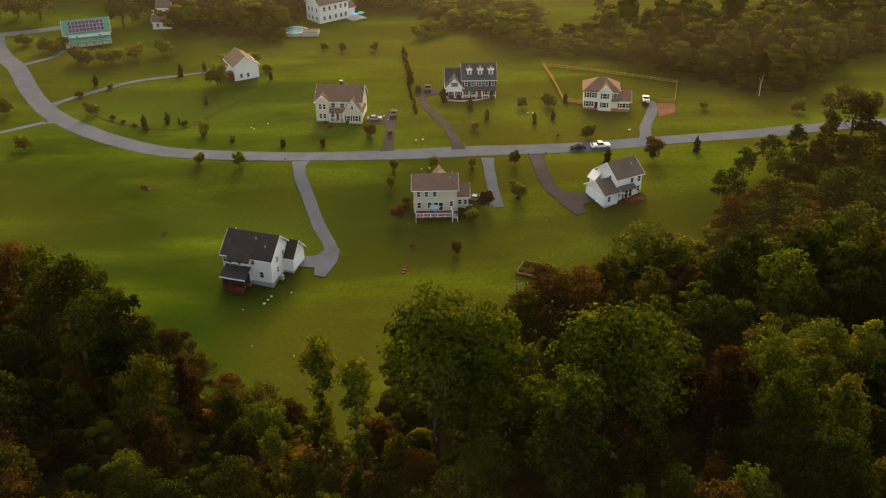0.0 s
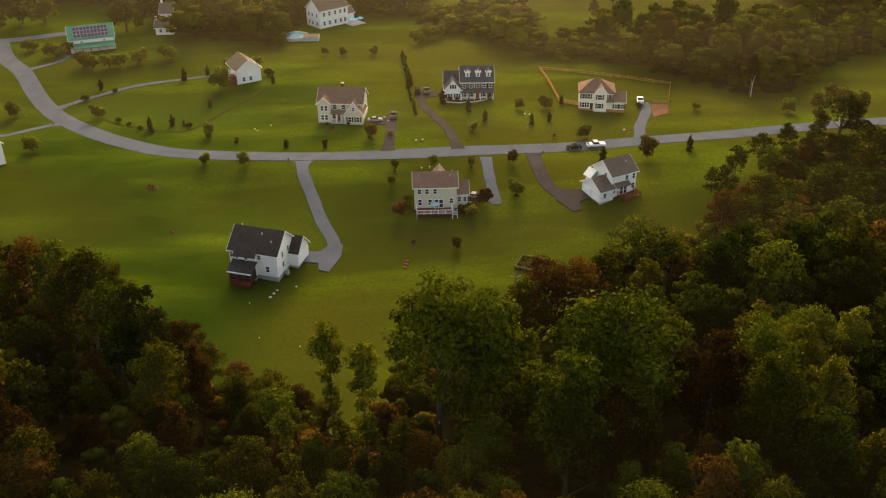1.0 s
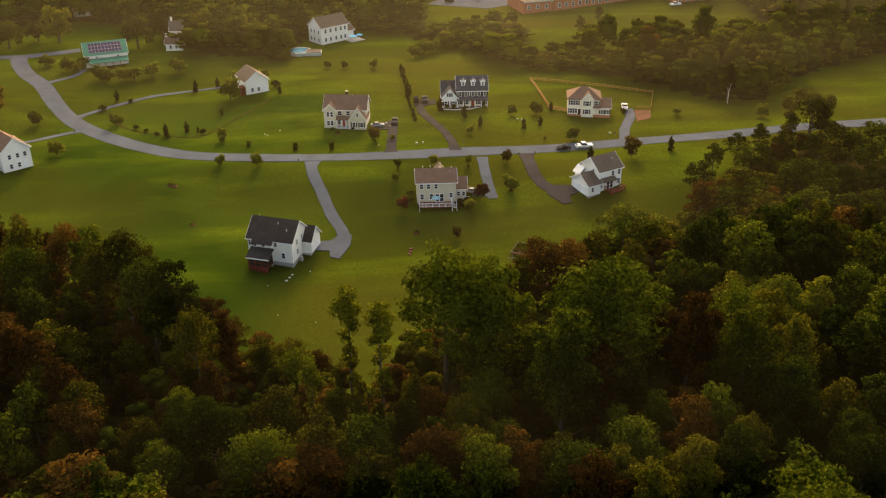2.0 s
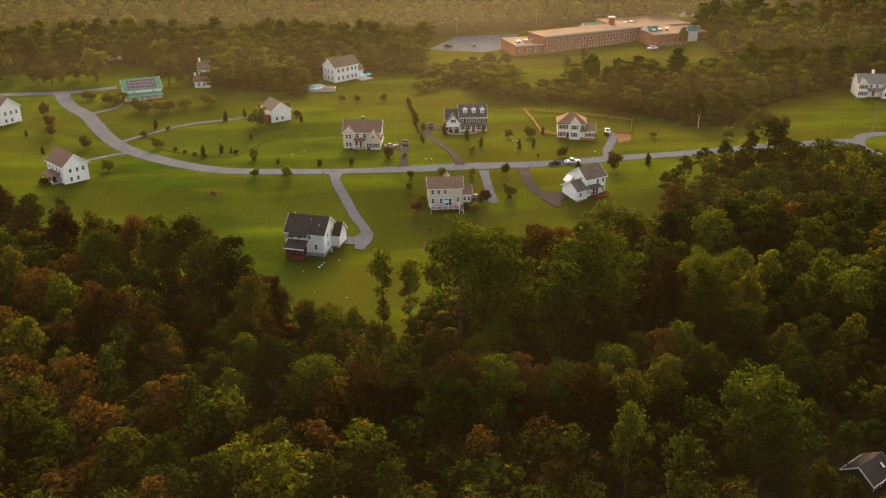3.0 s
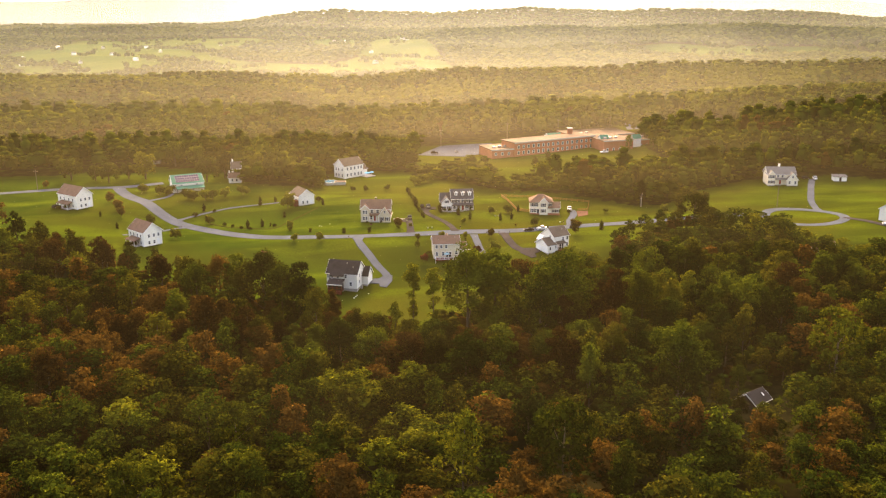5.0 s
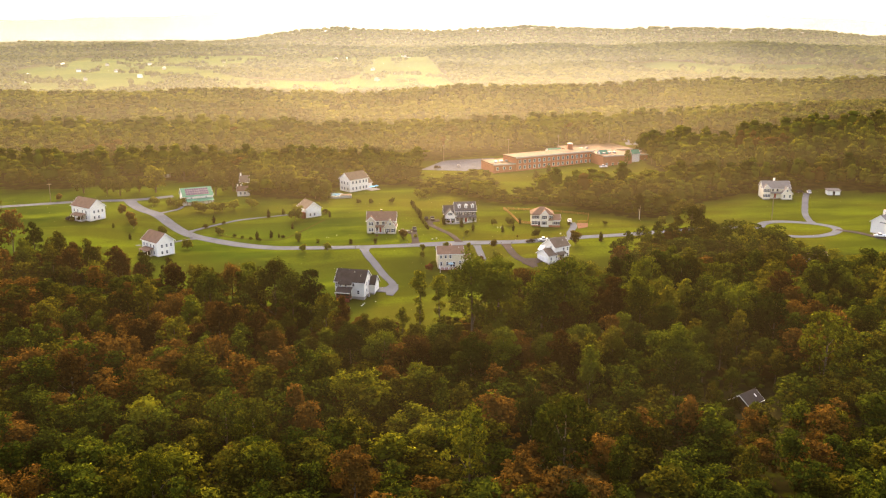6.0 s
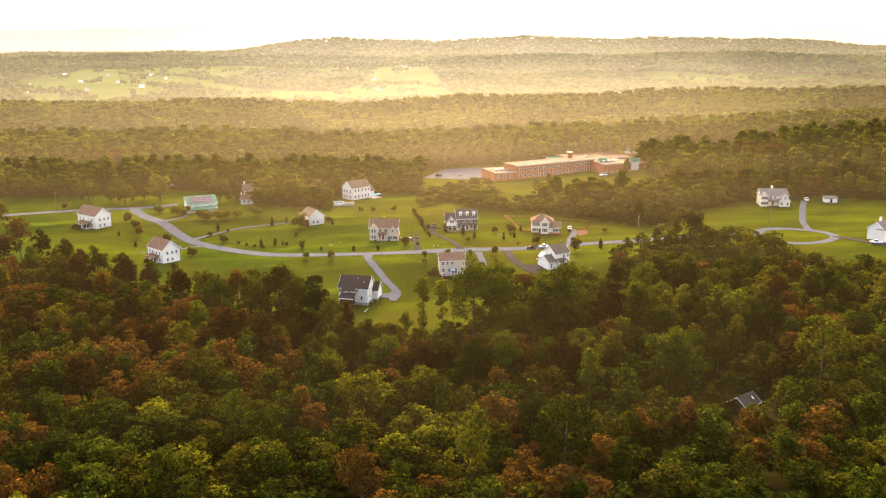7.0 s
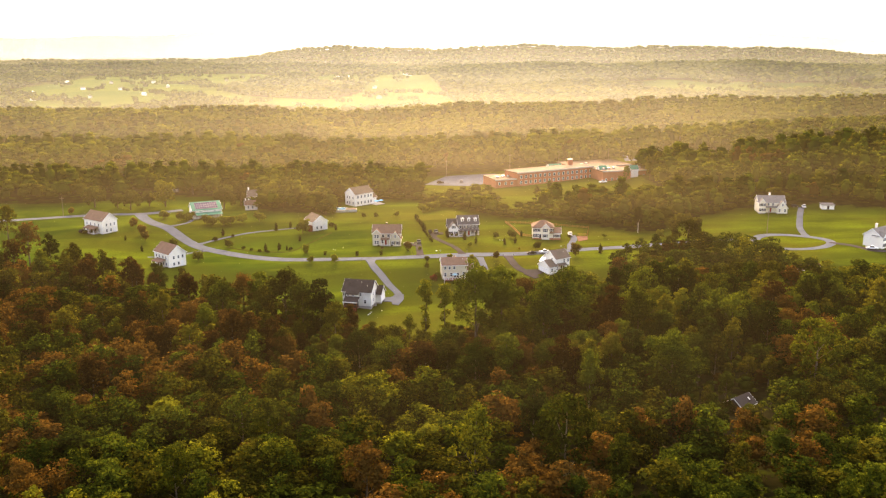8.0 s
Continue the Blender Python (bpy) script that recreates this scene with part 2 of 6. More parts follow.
def prism(bm, outline, a, b, axis="y"):
    """An outline in the plane across axis, pulled from a to b."""
    def at(p, k):
        return {"x": (k, p[0], p[1]), "y": (p[0], k, p[1]), "z": (p[0], p[1], k)}[axis]
    lo, hi = [bm.verts.new(at(p, a)) for p in outline], [bm.verts.new(at(p, b)) for p in outline]
    bm.faces.new(lo), bm.faces.new(hi[::-1])
    for i in range(len(lo)):
        j = (i + 1) % len(lo)
        bm.faces.new((lo[i], lo[j], hi[j], hi[i]))


def cyl(bm, x, y, z0, z1, r0, r1, n=10, dx=0.0, dy=0.0):
    lo = [bm.verts.new((x + r0 * math.cos(k * 2 * math.pi / n), y + r0 * math.sin(k * 2 * math.pi / n), z0)) for k in range(n)]
    hi = [bm.verts.new((x + dx + r1 * math.cos(k * 2 * math.pi / n), y + dy + r1 * math.sin(k * 2 * math.pi / n), z1)) for k in range(n)]
    bm.faces.new(lo[::-1]), bm.faces.new(hi)
    for i in range(n):
        bm.faces.new((lo[i], lo[(i + 1) % n], hi[(i + 1) % n], hi[i]))


def smooth(a, b, x):
    k = np.clip((x - a) / (b - a), 0, 1)
    return k * k * (3 - 2 * k)


# ---- the lie of the land ----
def hump(x, y, cx, cy, rx, ry, h):
    return h * np.exp(-(((x - cx) / rx) ** 2 + ((y - cy) / ry) ** 2))


def ground_z(x, y):
    x, y = np.asarray(x, float), np.asarray(y, float)
    z = -15.0 - 6.5 * (1 - smooth(160, 210, y)) - 2.5 * (1 - smooth(115, 170, y))
    z = z + hump(x, y, -100, 240, 45, 35, -3.2) + hump(x, y, -25, 275, 40, 40, 1.0)
    z = z + 4 * smooth(300, 360, y) * smooth(-20, 60, x) + 0.75 * smooth(300, 360, y) * (1 - smooth(-60, 20, x))
    # the wooded rise, then the broad valley and its ridges
    z = z + 9 * smooth(430, 640, y) - 34 * smooth(680, 1000, y)
    z = z + hump(x, y, 330, 420, 150, 110, 17) + hump(x, y, 260, 610, 220, 70, -9)
    z = z + hump(x, y, -420, 560, 260, 160, 7) + hump(x, y, 420, 770, 260, 80, 8)
    z = z + hump(x, y, 900, 1960, 560, 230, 33) + hump(x, y, 250, 2000, 420, 240, 18)
    z = z + hump(x, y, -900, 2800, 1000, 260, 16) + hump(x, y, -170, 3150, 240, 260, 44) + hump(x, y, 480, 3200, 560, 260, 50) + hump(x, y, 1400, 3250, 600, 260, 46)
    z = z + hump(x, y, -1600, 4350, 1500, 200, 85) + hump(x, y, 150, 4400, 1000, 220, 125) + hump(x, y, 1900, 4350, 1100, 200, 100)
    # swales and banks in the lawns
    lawn = smooth(138, 165, y) * (1 - smooth(300, 340, y))
    z = z + lawn * (0.30 * np.sin(x / 9.5 + y / 23 + 1.1) * np.sin(y / 7.5 + 0.4) + 0.35 * np.sin(x / 17 - y / 13))
    z = z - 2.6 * np.exp(-(((x + 51) / 19) ** 2 + ((y - 192) / 14.5) ** 2) ** 2) - 1.2 * np.exp(-(((x + 98) / 17) ** 2 + ((y - 197) / 13) ** 2) ** 2)
    far = smooth(420, 900, y)
    z = z + far * (3.5 * np.sin(x / 83 + 0.7) * np.sin(y / 121) + 2.0 * np.sin(x / 37 + y / 59))
    return z


def gz(x, y):
    return float(ground_z(x, y))


EDGE_S = [(-300, 235), (-140, 193), (-117, 176), (-100, 163), (-86, 153), (-75, 147), (-66, 149), (-56, 142), (-45, 128), (-35, 117), (-25, 110), (-12, 113), (-6, 126),
          (4, 134), (14, 134), (20, 141), (33, 155), (46, 166), (57, 166), (66, 176), (84, 194), (108, 214), (140, 205), (152, 176), (220, 176)]
EDGE_N = [(-300, 352), (-200, 350), (-150, 372), (-115, 366), (-100, 352), (-88, 322), (-52, 314), (-46, 346), (-30, 352), (-8, 351), (7, 328), (35, 300), (57, 290), (78, 275),
          (96, 259), (114, 259), (127, 280), (165, 302), (200, 303), (260, 285)]
CLEAR = [(45, 136, 317, 376), (0, 45, 350, 384), (40, 64, 316, 372), (86, 116, 330, 372), (56, 100, 348, 372), (36, 140, 360, 428), (2, 52, 382, 428), (176, 206, 390, 420), (140, 196, 440, 476)]


def along(knots, x):
    return np.interp(x, [k[0] for k in knots], [k[1] for k in knots])


def cleared(x, y):
    return any(a < x < b and c < y < d for a, b, c, d in CLEAR)


def open_field(x, y):
    """The pastures in the valley."""
    a = (-760 < x < 130) and 1200 < y < 2450 and math.sin(x / 110) + math.sin(y / 150 + x / 260) > -1.25
    b = (520 < x < 1000) and 1480 < y < 1720
    c = (-30 < x < 30) and 640 < y < 690
    return a or b or c


def wooded(x, y):
    if y < 250:
        return y < along(EDGE_S, x)
    if y < 440:
        return y > along(EDGE_N, x) and not cleared(x, y)
    return not cleared(x, y) and not open_field(x, y)


def ground():
    xs = np.concatenate([np.linspace(-4600, -700, 40), np.linspace(-660, -270, 26), np.arange(-260, 261, 5.0), np.linspace(270, 660, 26), np.linspace(700, 4600, 40)])
    ys = np.concatenate([np.linspace(-900, -120, 18), np.arange(-100, 470, 5.0), np.linspace(475, 1000, 60), np.linspace(1015, 4900, 150)])
    gx, gy = np.meshgrid(xs, ys)
    pts = np.stack([gx.ravel(), gy.ravel(), ground_z(gx, gy).ravel()], 1)
    w, faces = len(xs), []
    for j in range(len(ys) - 1):
        for i in range(w - 1):
            a = j * w + i
            faces.append((a, a + 1, a + w + 1, a + w))
    me = bpy.data.meshes.new("ground")
    me.from_pydata(pts.tolist(), [], faces)
    me.materials.append(GRASS)
    me.polygons.foreach_set("use_smooth", [True] * len(faces))
    for kind in ("woodland", "pasture"):
        att = me.attributes.new(kind, "FLOAT", "POINT")
        test = wooded if kind == "woodland" else open_field
        att.data.foreach_set("value", [1.0 if test(x, y) else 0.0 for x, y, _ in pts])
    tagged(new("ground", me), "rolling mown lawns, woodland floor and pasture", "ground", kind="structure")


ground()


def resample(points, step=2.0):
    out = []
    n = len(points)
    for i in range(n - 1):
        p0, p1, p2, p3 = (Vector(points[max(0, min(n - 1, i + k))]) for k in (-1, 0, 1, 2))
        m = max(2, int((p2 - p1).length / step))
        for k in range(m):
            t = k / m
            out.append(0.5 * (2 * p1 + (p2 - p0) * t + (2 * p0 - 5 * p1 + 4 * p2 - p3) * t * t + (3 * p1 - p0 - 3 * p2 + p3) * t ** 3))
    out.append(Vector(points[-1]))
    return out


def ribbon(name, centre, width, material, label, category, lift=0.06, wide_ends=0.0):
    """A paved strip, laid over the ground, with a thickness at its edges."""
    pts = resample(centre)
    bm, rows = bmesh.new(), []
    for i, p in enumerate(pts):
        d = (pts[min(i + 1, len(pts) - 1)] - pts[max(i - 1, 0)]).normalized()
        side = Vector((-d.y, d.x))
        w = width + wide_ends * max(0, 1 - i / 2.0)
        w += 0.10 * math.sin(i * 1.7) + 0.06 * math.sin(i * 0.6)
        row = []
        for k, drop in ((-0.53, -0.25), (-0.5, 0), (-0.17, 0.03), (0.17, 0.03), (0.5, 0), (0.53, -0.25)):
            q = p + side * w * k
            row.append(bm.verts.new((q.x, q.y, gz(q.x, q.y) + lift + drop)))
        rows.append(row)
    for a, b in zip(rows, rows[1:]):
        for k in range(5):
            bm.faces.new((a[k], a[k + 1], b[k + 1], b[k]))
    ob = new(name, mesh_of(name, bm, material))
    return tagged(ob, label, category, kind="structure")


def patch(name, outline, material, label, category, lift=0.09, kind="structure"):
    """A flat paved area, laid over the ground."""
    bm = bmesh.new()
    dense = []
    for i, p in enumerate(outline):
        q = outline[(i + 1) % len(outline)]
        m = max(1, int(math.hypot(q[0] - p[0], q[1] - p[1]) / 2))
        dense += [(p[0] + (q[0] - p[0]) * k / m, p[1] + (q[1] - p[1]) * k / m) for k in range(m)]
    f = bm.faces.new([bm.verts.new((x, y, 0)) for x, y in dense])
    bmesh.ops.triangulate(bm, faces=[f])
    bmesh.ops.subdivide_edges(bm, edges=[e for e in bm.edges if e.calc_length() > 5], cuts=2)
    bmesh.ops.triangulate(bm, faces=bm.faces)
    rim = [e for e in bm.edges if e.is_boundary]
    low = bmesh.ops.extrude_edge_only(bm, edges=rim)["geom"]
    low = {v for v in low if isinstance(v, bmesh.types.BMVert)}
    for v in bm.verts:
        v.co.z = gz(v.co.x, v.co.y) + (lift if v not in low else -0.2)
    return tagged(new(name, mesh_of(name, bm, material)), label, category, kind=kind)


ROAD = [(-152, 320), (-148, 311), (-141, 299), (-132, 287), (-122, 270), (-112, 256), (-101.5, 245), (-91, 236), (-80, 228.5), (-69.5, 222.3), (-58, 218.2), (-44, 215.6), (-30, 214.2),
        (-15.7, 213.8), (-1.4, 214.3), (13, 216.1), (28, 218.2), (43, 220), (58, 221.6), (73, 224), (89, 226.7), (105, 229), (125, 232), (147, 234)]
ribbon("road", ROAD, 5.7, ASPHALT, "worn grey asphalt country road curving past the houses", "road", 0.08)
ribbon("side_road", [(-260, 298), (-215, 308), (-190, 317), (-178, 319.6), (-165, 321), (-152, 322), (-141, 326), (-132, 330)], 4.6, ASPHALT, "narrow grey side road meeting the bend", "road", 0.07)
ribbon("turning_loop", [(163 + 17 * math.cos(a), 229 + 14 * math.sin(a)) for a in [k * math.pi / 8 for k in range(17)]], 4.2, ASPHALT, "grey asphalt turning loop round a grass island", "road", 0.10)
# ---- driveways ----
def driveway(points, width, material, label, flare=1.2):
    ribbon("driveway", points, width, material, label, "driveway", 0.11, flare)


driveway([(-32.2, 211), (-32.2, 207), (-31.2, 202), (-28.9, 195), (-25.4, 184), (-22.6, 178), (-21.6, 174)], 2.9, ASPHALT, "pale asphalt driveway bending to the white house", 1.6)
patch("parking_apron", [(-20.0, 176), (-20.2, 171.7), (-22.5, 165.9), (-24.8, 166.7), (-25, 169.2), (-29.2, 169.6), (-29.2, 173), (-25, 173.4), (-23, 176)], ASPHALT, "pale asphalt parking apron by the garage", "driveway", 0.14)
driveway([(14.6, 212), (14.8, 204), (15.2, 197), (15.9, 190)], 2.7, ASPHALT, "straight pale asphalt driveway", 0.6)
patch("garage_apron", [(14.2, 195.6), (10.6, 194.8), (10.6, 191.6), (14.6, 191)], ASPHALT, "pale asphalt garage apron", "driveway", 0.13)
driveway([(27.2, 215), (27.4, 208), (28.0, 201), (29.4, 196), (32, 192.4), (35, 190.4)], 3.3, ASPHALT_DARK, "dark new asphalt driveway curving to a garage", 1.2)
patch("garage_apron", [(31, 195), (37.6, 194.2), (39.4, 191.8), (35.6, 189.6), (35.8, 186.8), (33.6, 186), (30, 191)], ASPHALT_DARK, "dark new asphalt garage apron", "driveway", 0.15)
driveway([(-10.8, 216), (-10.6, 224), (-10.4, 232), (-10.2, 244)], 2.8, ASPHALT_DARK, "dark asphalt driveway beside the beige house")
patch("garage_apron", [(-11.4, 243), (-15.6, 242), (-16.4, 236), (-11.4, 235)], ASPHALT_DARK, "dark asphalt garage apron", "driveway", 0.14)
driveway([(7.6, 216.5), (6.6, 224), (4.6, 233), (1.2, 243), (-1.4, 251), (-1.6, 256), (2, 261)], 2.5, ASPHALT_DARK, "dark winding asphalt driveway")
patch("parking_pad", [(-3.6, 262.5), (-3.6, 256), (3.2, 258), (3.2, 263)], ASPHALT_DARK, "dark asphalt parking pad", "driveway", 0.14)
driveway([(57.4, 223), (58.6, 231), (61, 238), (63.6, 245), (64, 251)], 3.0, ASPHALT, "short asphalt driveway up to the cream house")
patch("bare_clay", [(66, 250), (71, 249), (69.5, 242.5), (64.5, 240)], RED_CLAY, "bare red clay beside the driveway", "soil", 0.05)
driveway([(-112, 259), (-109.8, 262), (-104.6, 267.5), (-97.5, 272.5), (-89.8, 276.6), (-78.1, 279.8), (-69.6, 281.6), (-64.8, 280.6)], 1.9, ASPHALT, "long narrow farm driveway", 1.6)
driveway([(-131.8, 288.6), (-127.8, 291.2), (-123.3, 296), (-122.5, 304)], 2.0, ASPHALT, "short driveway to the green-roofed barn")
driveway([(-106, 247.4), (-110, 246), (-115.4, 242.4), (-121, 238), (-130, 234)], 2.0, ASPHALT, "narrow driveway to a white house")
driveway([(175, 241), (178.9, 255), (186, 270), (194, 286), (200, 297)], 3.0, ASPHALT, "gravelly grey driveway up to the far house")
driveway([(178, 224), (184, 217), (189, 208), (195, 206)], 3.2, ASPHALT_DARK, "dark driveway to a white garage")
patch("car_park", [(4, 398), (30, 379.5), (46, 384), (48, 402), (52, 418), (20, 424)], ASPHALT, "grey school car park", "car park", 0.1)
patch("car_park", [(146, 446), (190, 442), (194, 462), (152, 474)], ASPHALT, "grey car park behind the school", "car park", 0.1)


ribbon("drainage_ditch", [(-98, 253), (-93, 248), (-87.5, 244), (-79.5, 240.5), (-71.5, 237.6), (-67.6, 238.2), (-65, 242), (-60, 249.5), (-54.6, 258.6), (-50.5, 267)], 1.1, DITCH, "shallow rough-grass drainage ditch across the lawn", "ditch", 0.05)


# ---- trees ----
def unit(v):
    return v / np.linalg.norm(v, axis=1)[:, None]


ICO = {}


def ico(level, dome=False):
    """A ball of triangles, or its upper part: corners and faces."""
    if (level, dome) not in ICO:
        bm = bmesh.new()
        bmesh.ops.create_icosphere(bm, subdivisions=level, radius=1.0)
        if dome:
            bmesh.ops.delete(bm, geom=[f for f in bm.faces if f.calc_center_median().z < -0.3], context="FACES")
        bm.verts.index_update()
        ICO[(level, dome)] = (np.array([v.co[:] for v in bm.verts]), np.array([[v.index for v in f.verts] for f in bm.faces]))
        bm.free()
    return ICO[(level, dome)]


def joined(clouds):
    """Several clouds of corners, normals and faces as one."""
    at, faces = 0, []
    for p, _, f in clouds:
        faces.append(f + at)
        at += len(p)
    return np.concatenate([c[0] for c in clouds]), np.concatenate([c[1] for c in clouds]), np.concatenate(faces)


def leaf_mass(rng, lobes, share=0.8, level=1, dome=False, rough=0.16):
    """The dense inside of a crown: one uneven rounded body a lobe."""
    v, f = ico(level, dome)
    out = []
    for x, y, z, rx, ry, rz in lobes:
        r = np.array((rx, ry, rz)) * share
        p = v * r * rng.uniform(1 - rough, 1 + rough, (len(v), 1)) + np.array((x, y, z))
        out.append((p, unit(v / r + rng.normal(scale=0.12 / r.mean(), size=v.shape)), f))
    return joined(out)


def tufts(rng, lobes, each):
    """Smaller rounded tufts on the upper and outer side of each lobe."""
    out = []
    for x, y, z, rx, ry, rz in lobes:
        for _ in range(each):
            d = rng.normal(size=3) + np.array((0.5 * x / (rx + 0.1), 0.5 * y / (ry + 0.1), 0.55))
            d /= np.linalg.norm(d)
            r = (rx + ry + rz) / 3 * rng.uniform(0.30, 0.55)
            k = rng.uniform(0.5, 0.78)
            out.append((x + d[0] * rx * k, y + d[1] * ry * k, z + d[2] * rz * k, r, r, r * rng.uniform(0.75, 1.0)))
    return out


def leaf_cloud(rng, lobes, count, size, droop=0.25):
    """Sprays of leaves over a set of lobes (centre, radii): small tilted three-cornered sprays that share the roundness of their lobe."""
    lobes = np.array(lobes, float)
    area = lobes[:, 3] * lobes[:, 5]
    lb = lobes[rng.choice(len(lobes), count, p=area / area.sum())]
    d = rng.normal(size=(count, 3))
    d[:, 2] = np.abs(d[:, 2]) * np.where(rng.random(count) < 0.80, 1, -1)
    d = unit(d)
    c = lb[:, :3] + d * lb[:, 3:6] * rng.uniform(0.62, 1.16, count)[:, None]
    nrm = unit(d + rng.normal(scale=0.5, size=(count, 3)) + np.array((0, 0, 0.3)))
    u = unit(np.cross(nrm, rng.normal(size=(count, 3))))
    v = np.cross(nrm, u)
    s = (size * rng.uniform(0.55, 1.4, count))[:, None]
    fold = nrm * s * droop
    spray = np.stack([c - u * s - fold, c + u * s * 0.8 - v * s * 0.85 - fold, c + u * s * 0.6 + v * s * 0.9 + nrm * s * 0.15], 1)
    middle, reach = lobes[:, :3].mean(0), np.abs(lobes[:, :3] - lobes[:, :3].mean(0)).max(0) + lobes[:, 3:6].mean(0)
    whole = (c - middle) / reach
    shade = unit(0.55 * d + 0.75 * whole / (0.3 + np.linalg.norm(whole, axis=1)[:, None]) + rng.normal(scale=0.42, size=(count, 3)))
    wrong = np.einsum("ij,ij->i", np.cross(spray[:, 1] - spray[:, 0], spray[:, 2] - spray[:, 0]), shade) < 0
    spray[wrong] = spray[wrong][:, ::-1]
    return spray.reshape(-1, 3), np.repeat(shade, 3, axis=0), np.arange(3 * count).reshape(-1, 3)


def tree_lobes(rng, height, radius, low, kind="broad"):
    """The rounded masses of a crown."""
    lobes = []
    if kind == "broad":
        n = int(rng.integers(15, 21))
        lean, weight = rng.uniform(0, 6.28), rng.uniform(0.1, 0.34)
        for k in range(n):
            f = (k + 0.5) / n
            z = low + (height - low) * (0.18 + 0.68 * f)
            ring = radius * math.sqrt(max(0.05, 1 - (1.7 * f - 0.75) ** 2)) * 0.72
            a = k * 2.4 + rng.uniform(-0.5, 0.5)
            ring *= (1 + weight * math.cos(a - lean)) * rng.uniform(0.82, 1.16)
            z += (height - low) * rng.uniform(-0.07, 0.07)
            r = radius * rng.uniform(0.24, 0.38)
            lobes.append((ring * math.cos(a), ring * math.sin(a), z, r, r, r * rng.uniform(0.75, 1.05)))
        lobes.append((0, 0, height - radius * 0.42, radius * 0.5, radius * 0.5, radius * 0.42))
        lobes.append((0, 0, low + (height - low) * 0.5, radius * 0.80, radius * 0.80, (height - low) * 0.46))
    elif kind == "slim":
        n = 11
        for k in range(n):
            f = k / (n - 1)
            r = radius * (0.86 - 0.25 * f) * rng.uniform(0.8, 1.2) * (1.45 if f > 0.72 else 0.8)
            lobes.append((rng.uniform(-1, 1) * radius * 0.4, rng.uniform(-1, 1) * radius * 0.4, low + (height - low) * f - r * 0.5 * f, r, r, r * 0.9))
    elif kind == "cone":
        n = 8
        for k in range(n):
            f = k / (n - 1)
            r = radius * (0.72 + 0.9 * f - 1.5 * f * f)
            lobes.append((0, 0, low + (height - low) * f * 0.94, r, r, (height - low) / n * 0.9))
    else:   # a low bush
        for k in range(6):
            a = k * 2.4
            r = radius * rng.uniform(0.45, 0.65)
            lobes.append((radius * 0.42 * math.cos(a), radius * 0.42 * math.sin(a), low + (height - low) * rng.uniform(0.4, 0.62), r, r, (height - low) * 0.42))
        lobes.append((0, 0, low + (height - low) * 0.5, radius * 0.7, radius * 0.7, (height - low) * 0.5))
    return lobes


def cloud_mesh(name, cloud, material):
    pts, nrm, faces = cloud
    n = len(faces)
    me = bpy.data.meshes.new(name)
    me.vertices.add(len(pts))
    me.vertices.foreach_set("co", np.ascontiguousarray(pts, dtype=np.float32).ravel())
    me.loops.add(3 * n)
    me.loops.foreach_set("vertex_index", np.ascontiguousarray(faces, dtype=np.int32).ravel())
    me.polygons.add(n)
    me.polygons.foreach_set("loop_start", np.arange(0, 3 * n, 3, dtype=np.int32))
    me.polygons.foreach_set("loop_total", np.full(n, 3, dtype=np.int32))
    me.polygons.foreach_set("use_smooth", np.ones(n, dtype=bool))
    me.materials.append(material)
    me.update(calc_edges=True)
    me.normals_split_custom_set_from_vertices(nrm.astype(np.float32))
    return me


def trunk_mesh(rng, height, low, radius, thick, material, limbs=6):
    bm = bmesh.new()
    cyl(bm, 0, 0, -0.6, height * 0.45, thick, thick * 0.7, 8)
    cyl(bm, 0, 0, height * 0.45, height * 0.85, thick * 0.7, thick * 0.2, 8, rng.uniform(-0.5, 0.5), rng.uniform(-0.5, 0.5))
    for k in range(limbs):
        a = k * 2.4 + rng.uniform(-0.4, 0.4)
        z = low * 0.8 + (height * 0.7 - low * 0.8) * k / max(1, limbs)
        reach = radius * rng.uniform(0.5, 0.75)
        cyl(bm, 0, 0, z, z + reach * rng.uniform(0.6, 1.1), thick * 0.38, thick * 0.1, 5, reach * math.cos(a), reach * math.sin(a))
    return mesh_of("trunk", bm, material)


TREE_KINDS = {}


def tree_kind(key, seed, height, radius, low, kind, leaves, count, size, thick=0.3, bark=None, each=4):
    """A tree's two meshes, shared by all trees of the kind."""
    rng = np.random.default_rng(seed)
    lobes = tree_lobes(rng, height, radius, low, kind)
    inner = [(x, y, z, rx * 0.66, ry * 0.66, rz * 0.66) for x, y, z, rx, ry, rz in lobes]
    cloud = joined([leaf_cloud(rng, inner, count // 6, size * 1.7), leaf_cloud(rng, tufts(rng, lobes, each), count, size)])
    crown = cloud_mesh("crown", cloud, LEAVES[leaves])
    trunk = trunk_mesh(rng, height, low, radius, thick, bark or BARK, 6 if kind in ("broad", "slim") else 0)
    TREE_KINDS[key] = (crown, trunk, height)


def plant(key, x, y, scale=1.0, turn=0.0, name="tree", label="", category="tree", group="", stretch=1.0, sink=0.0):
    crown, trunk, h = TREE_KINDS[key]
    e = new(name)
    e.matrix_basis = Matrix.Translation((x, y, gz(x, y) - sink)) @ Matrix.Rotation(turn, 4, "Z") @ Matrix.Diagonal((scale, scale, scale * stretch, 1))
    for nm, me in (("crown", crown), ("trunk", trunk)):
        o = new(nm, me)
        o.parent = e
    return tagged(e, label, category, group)


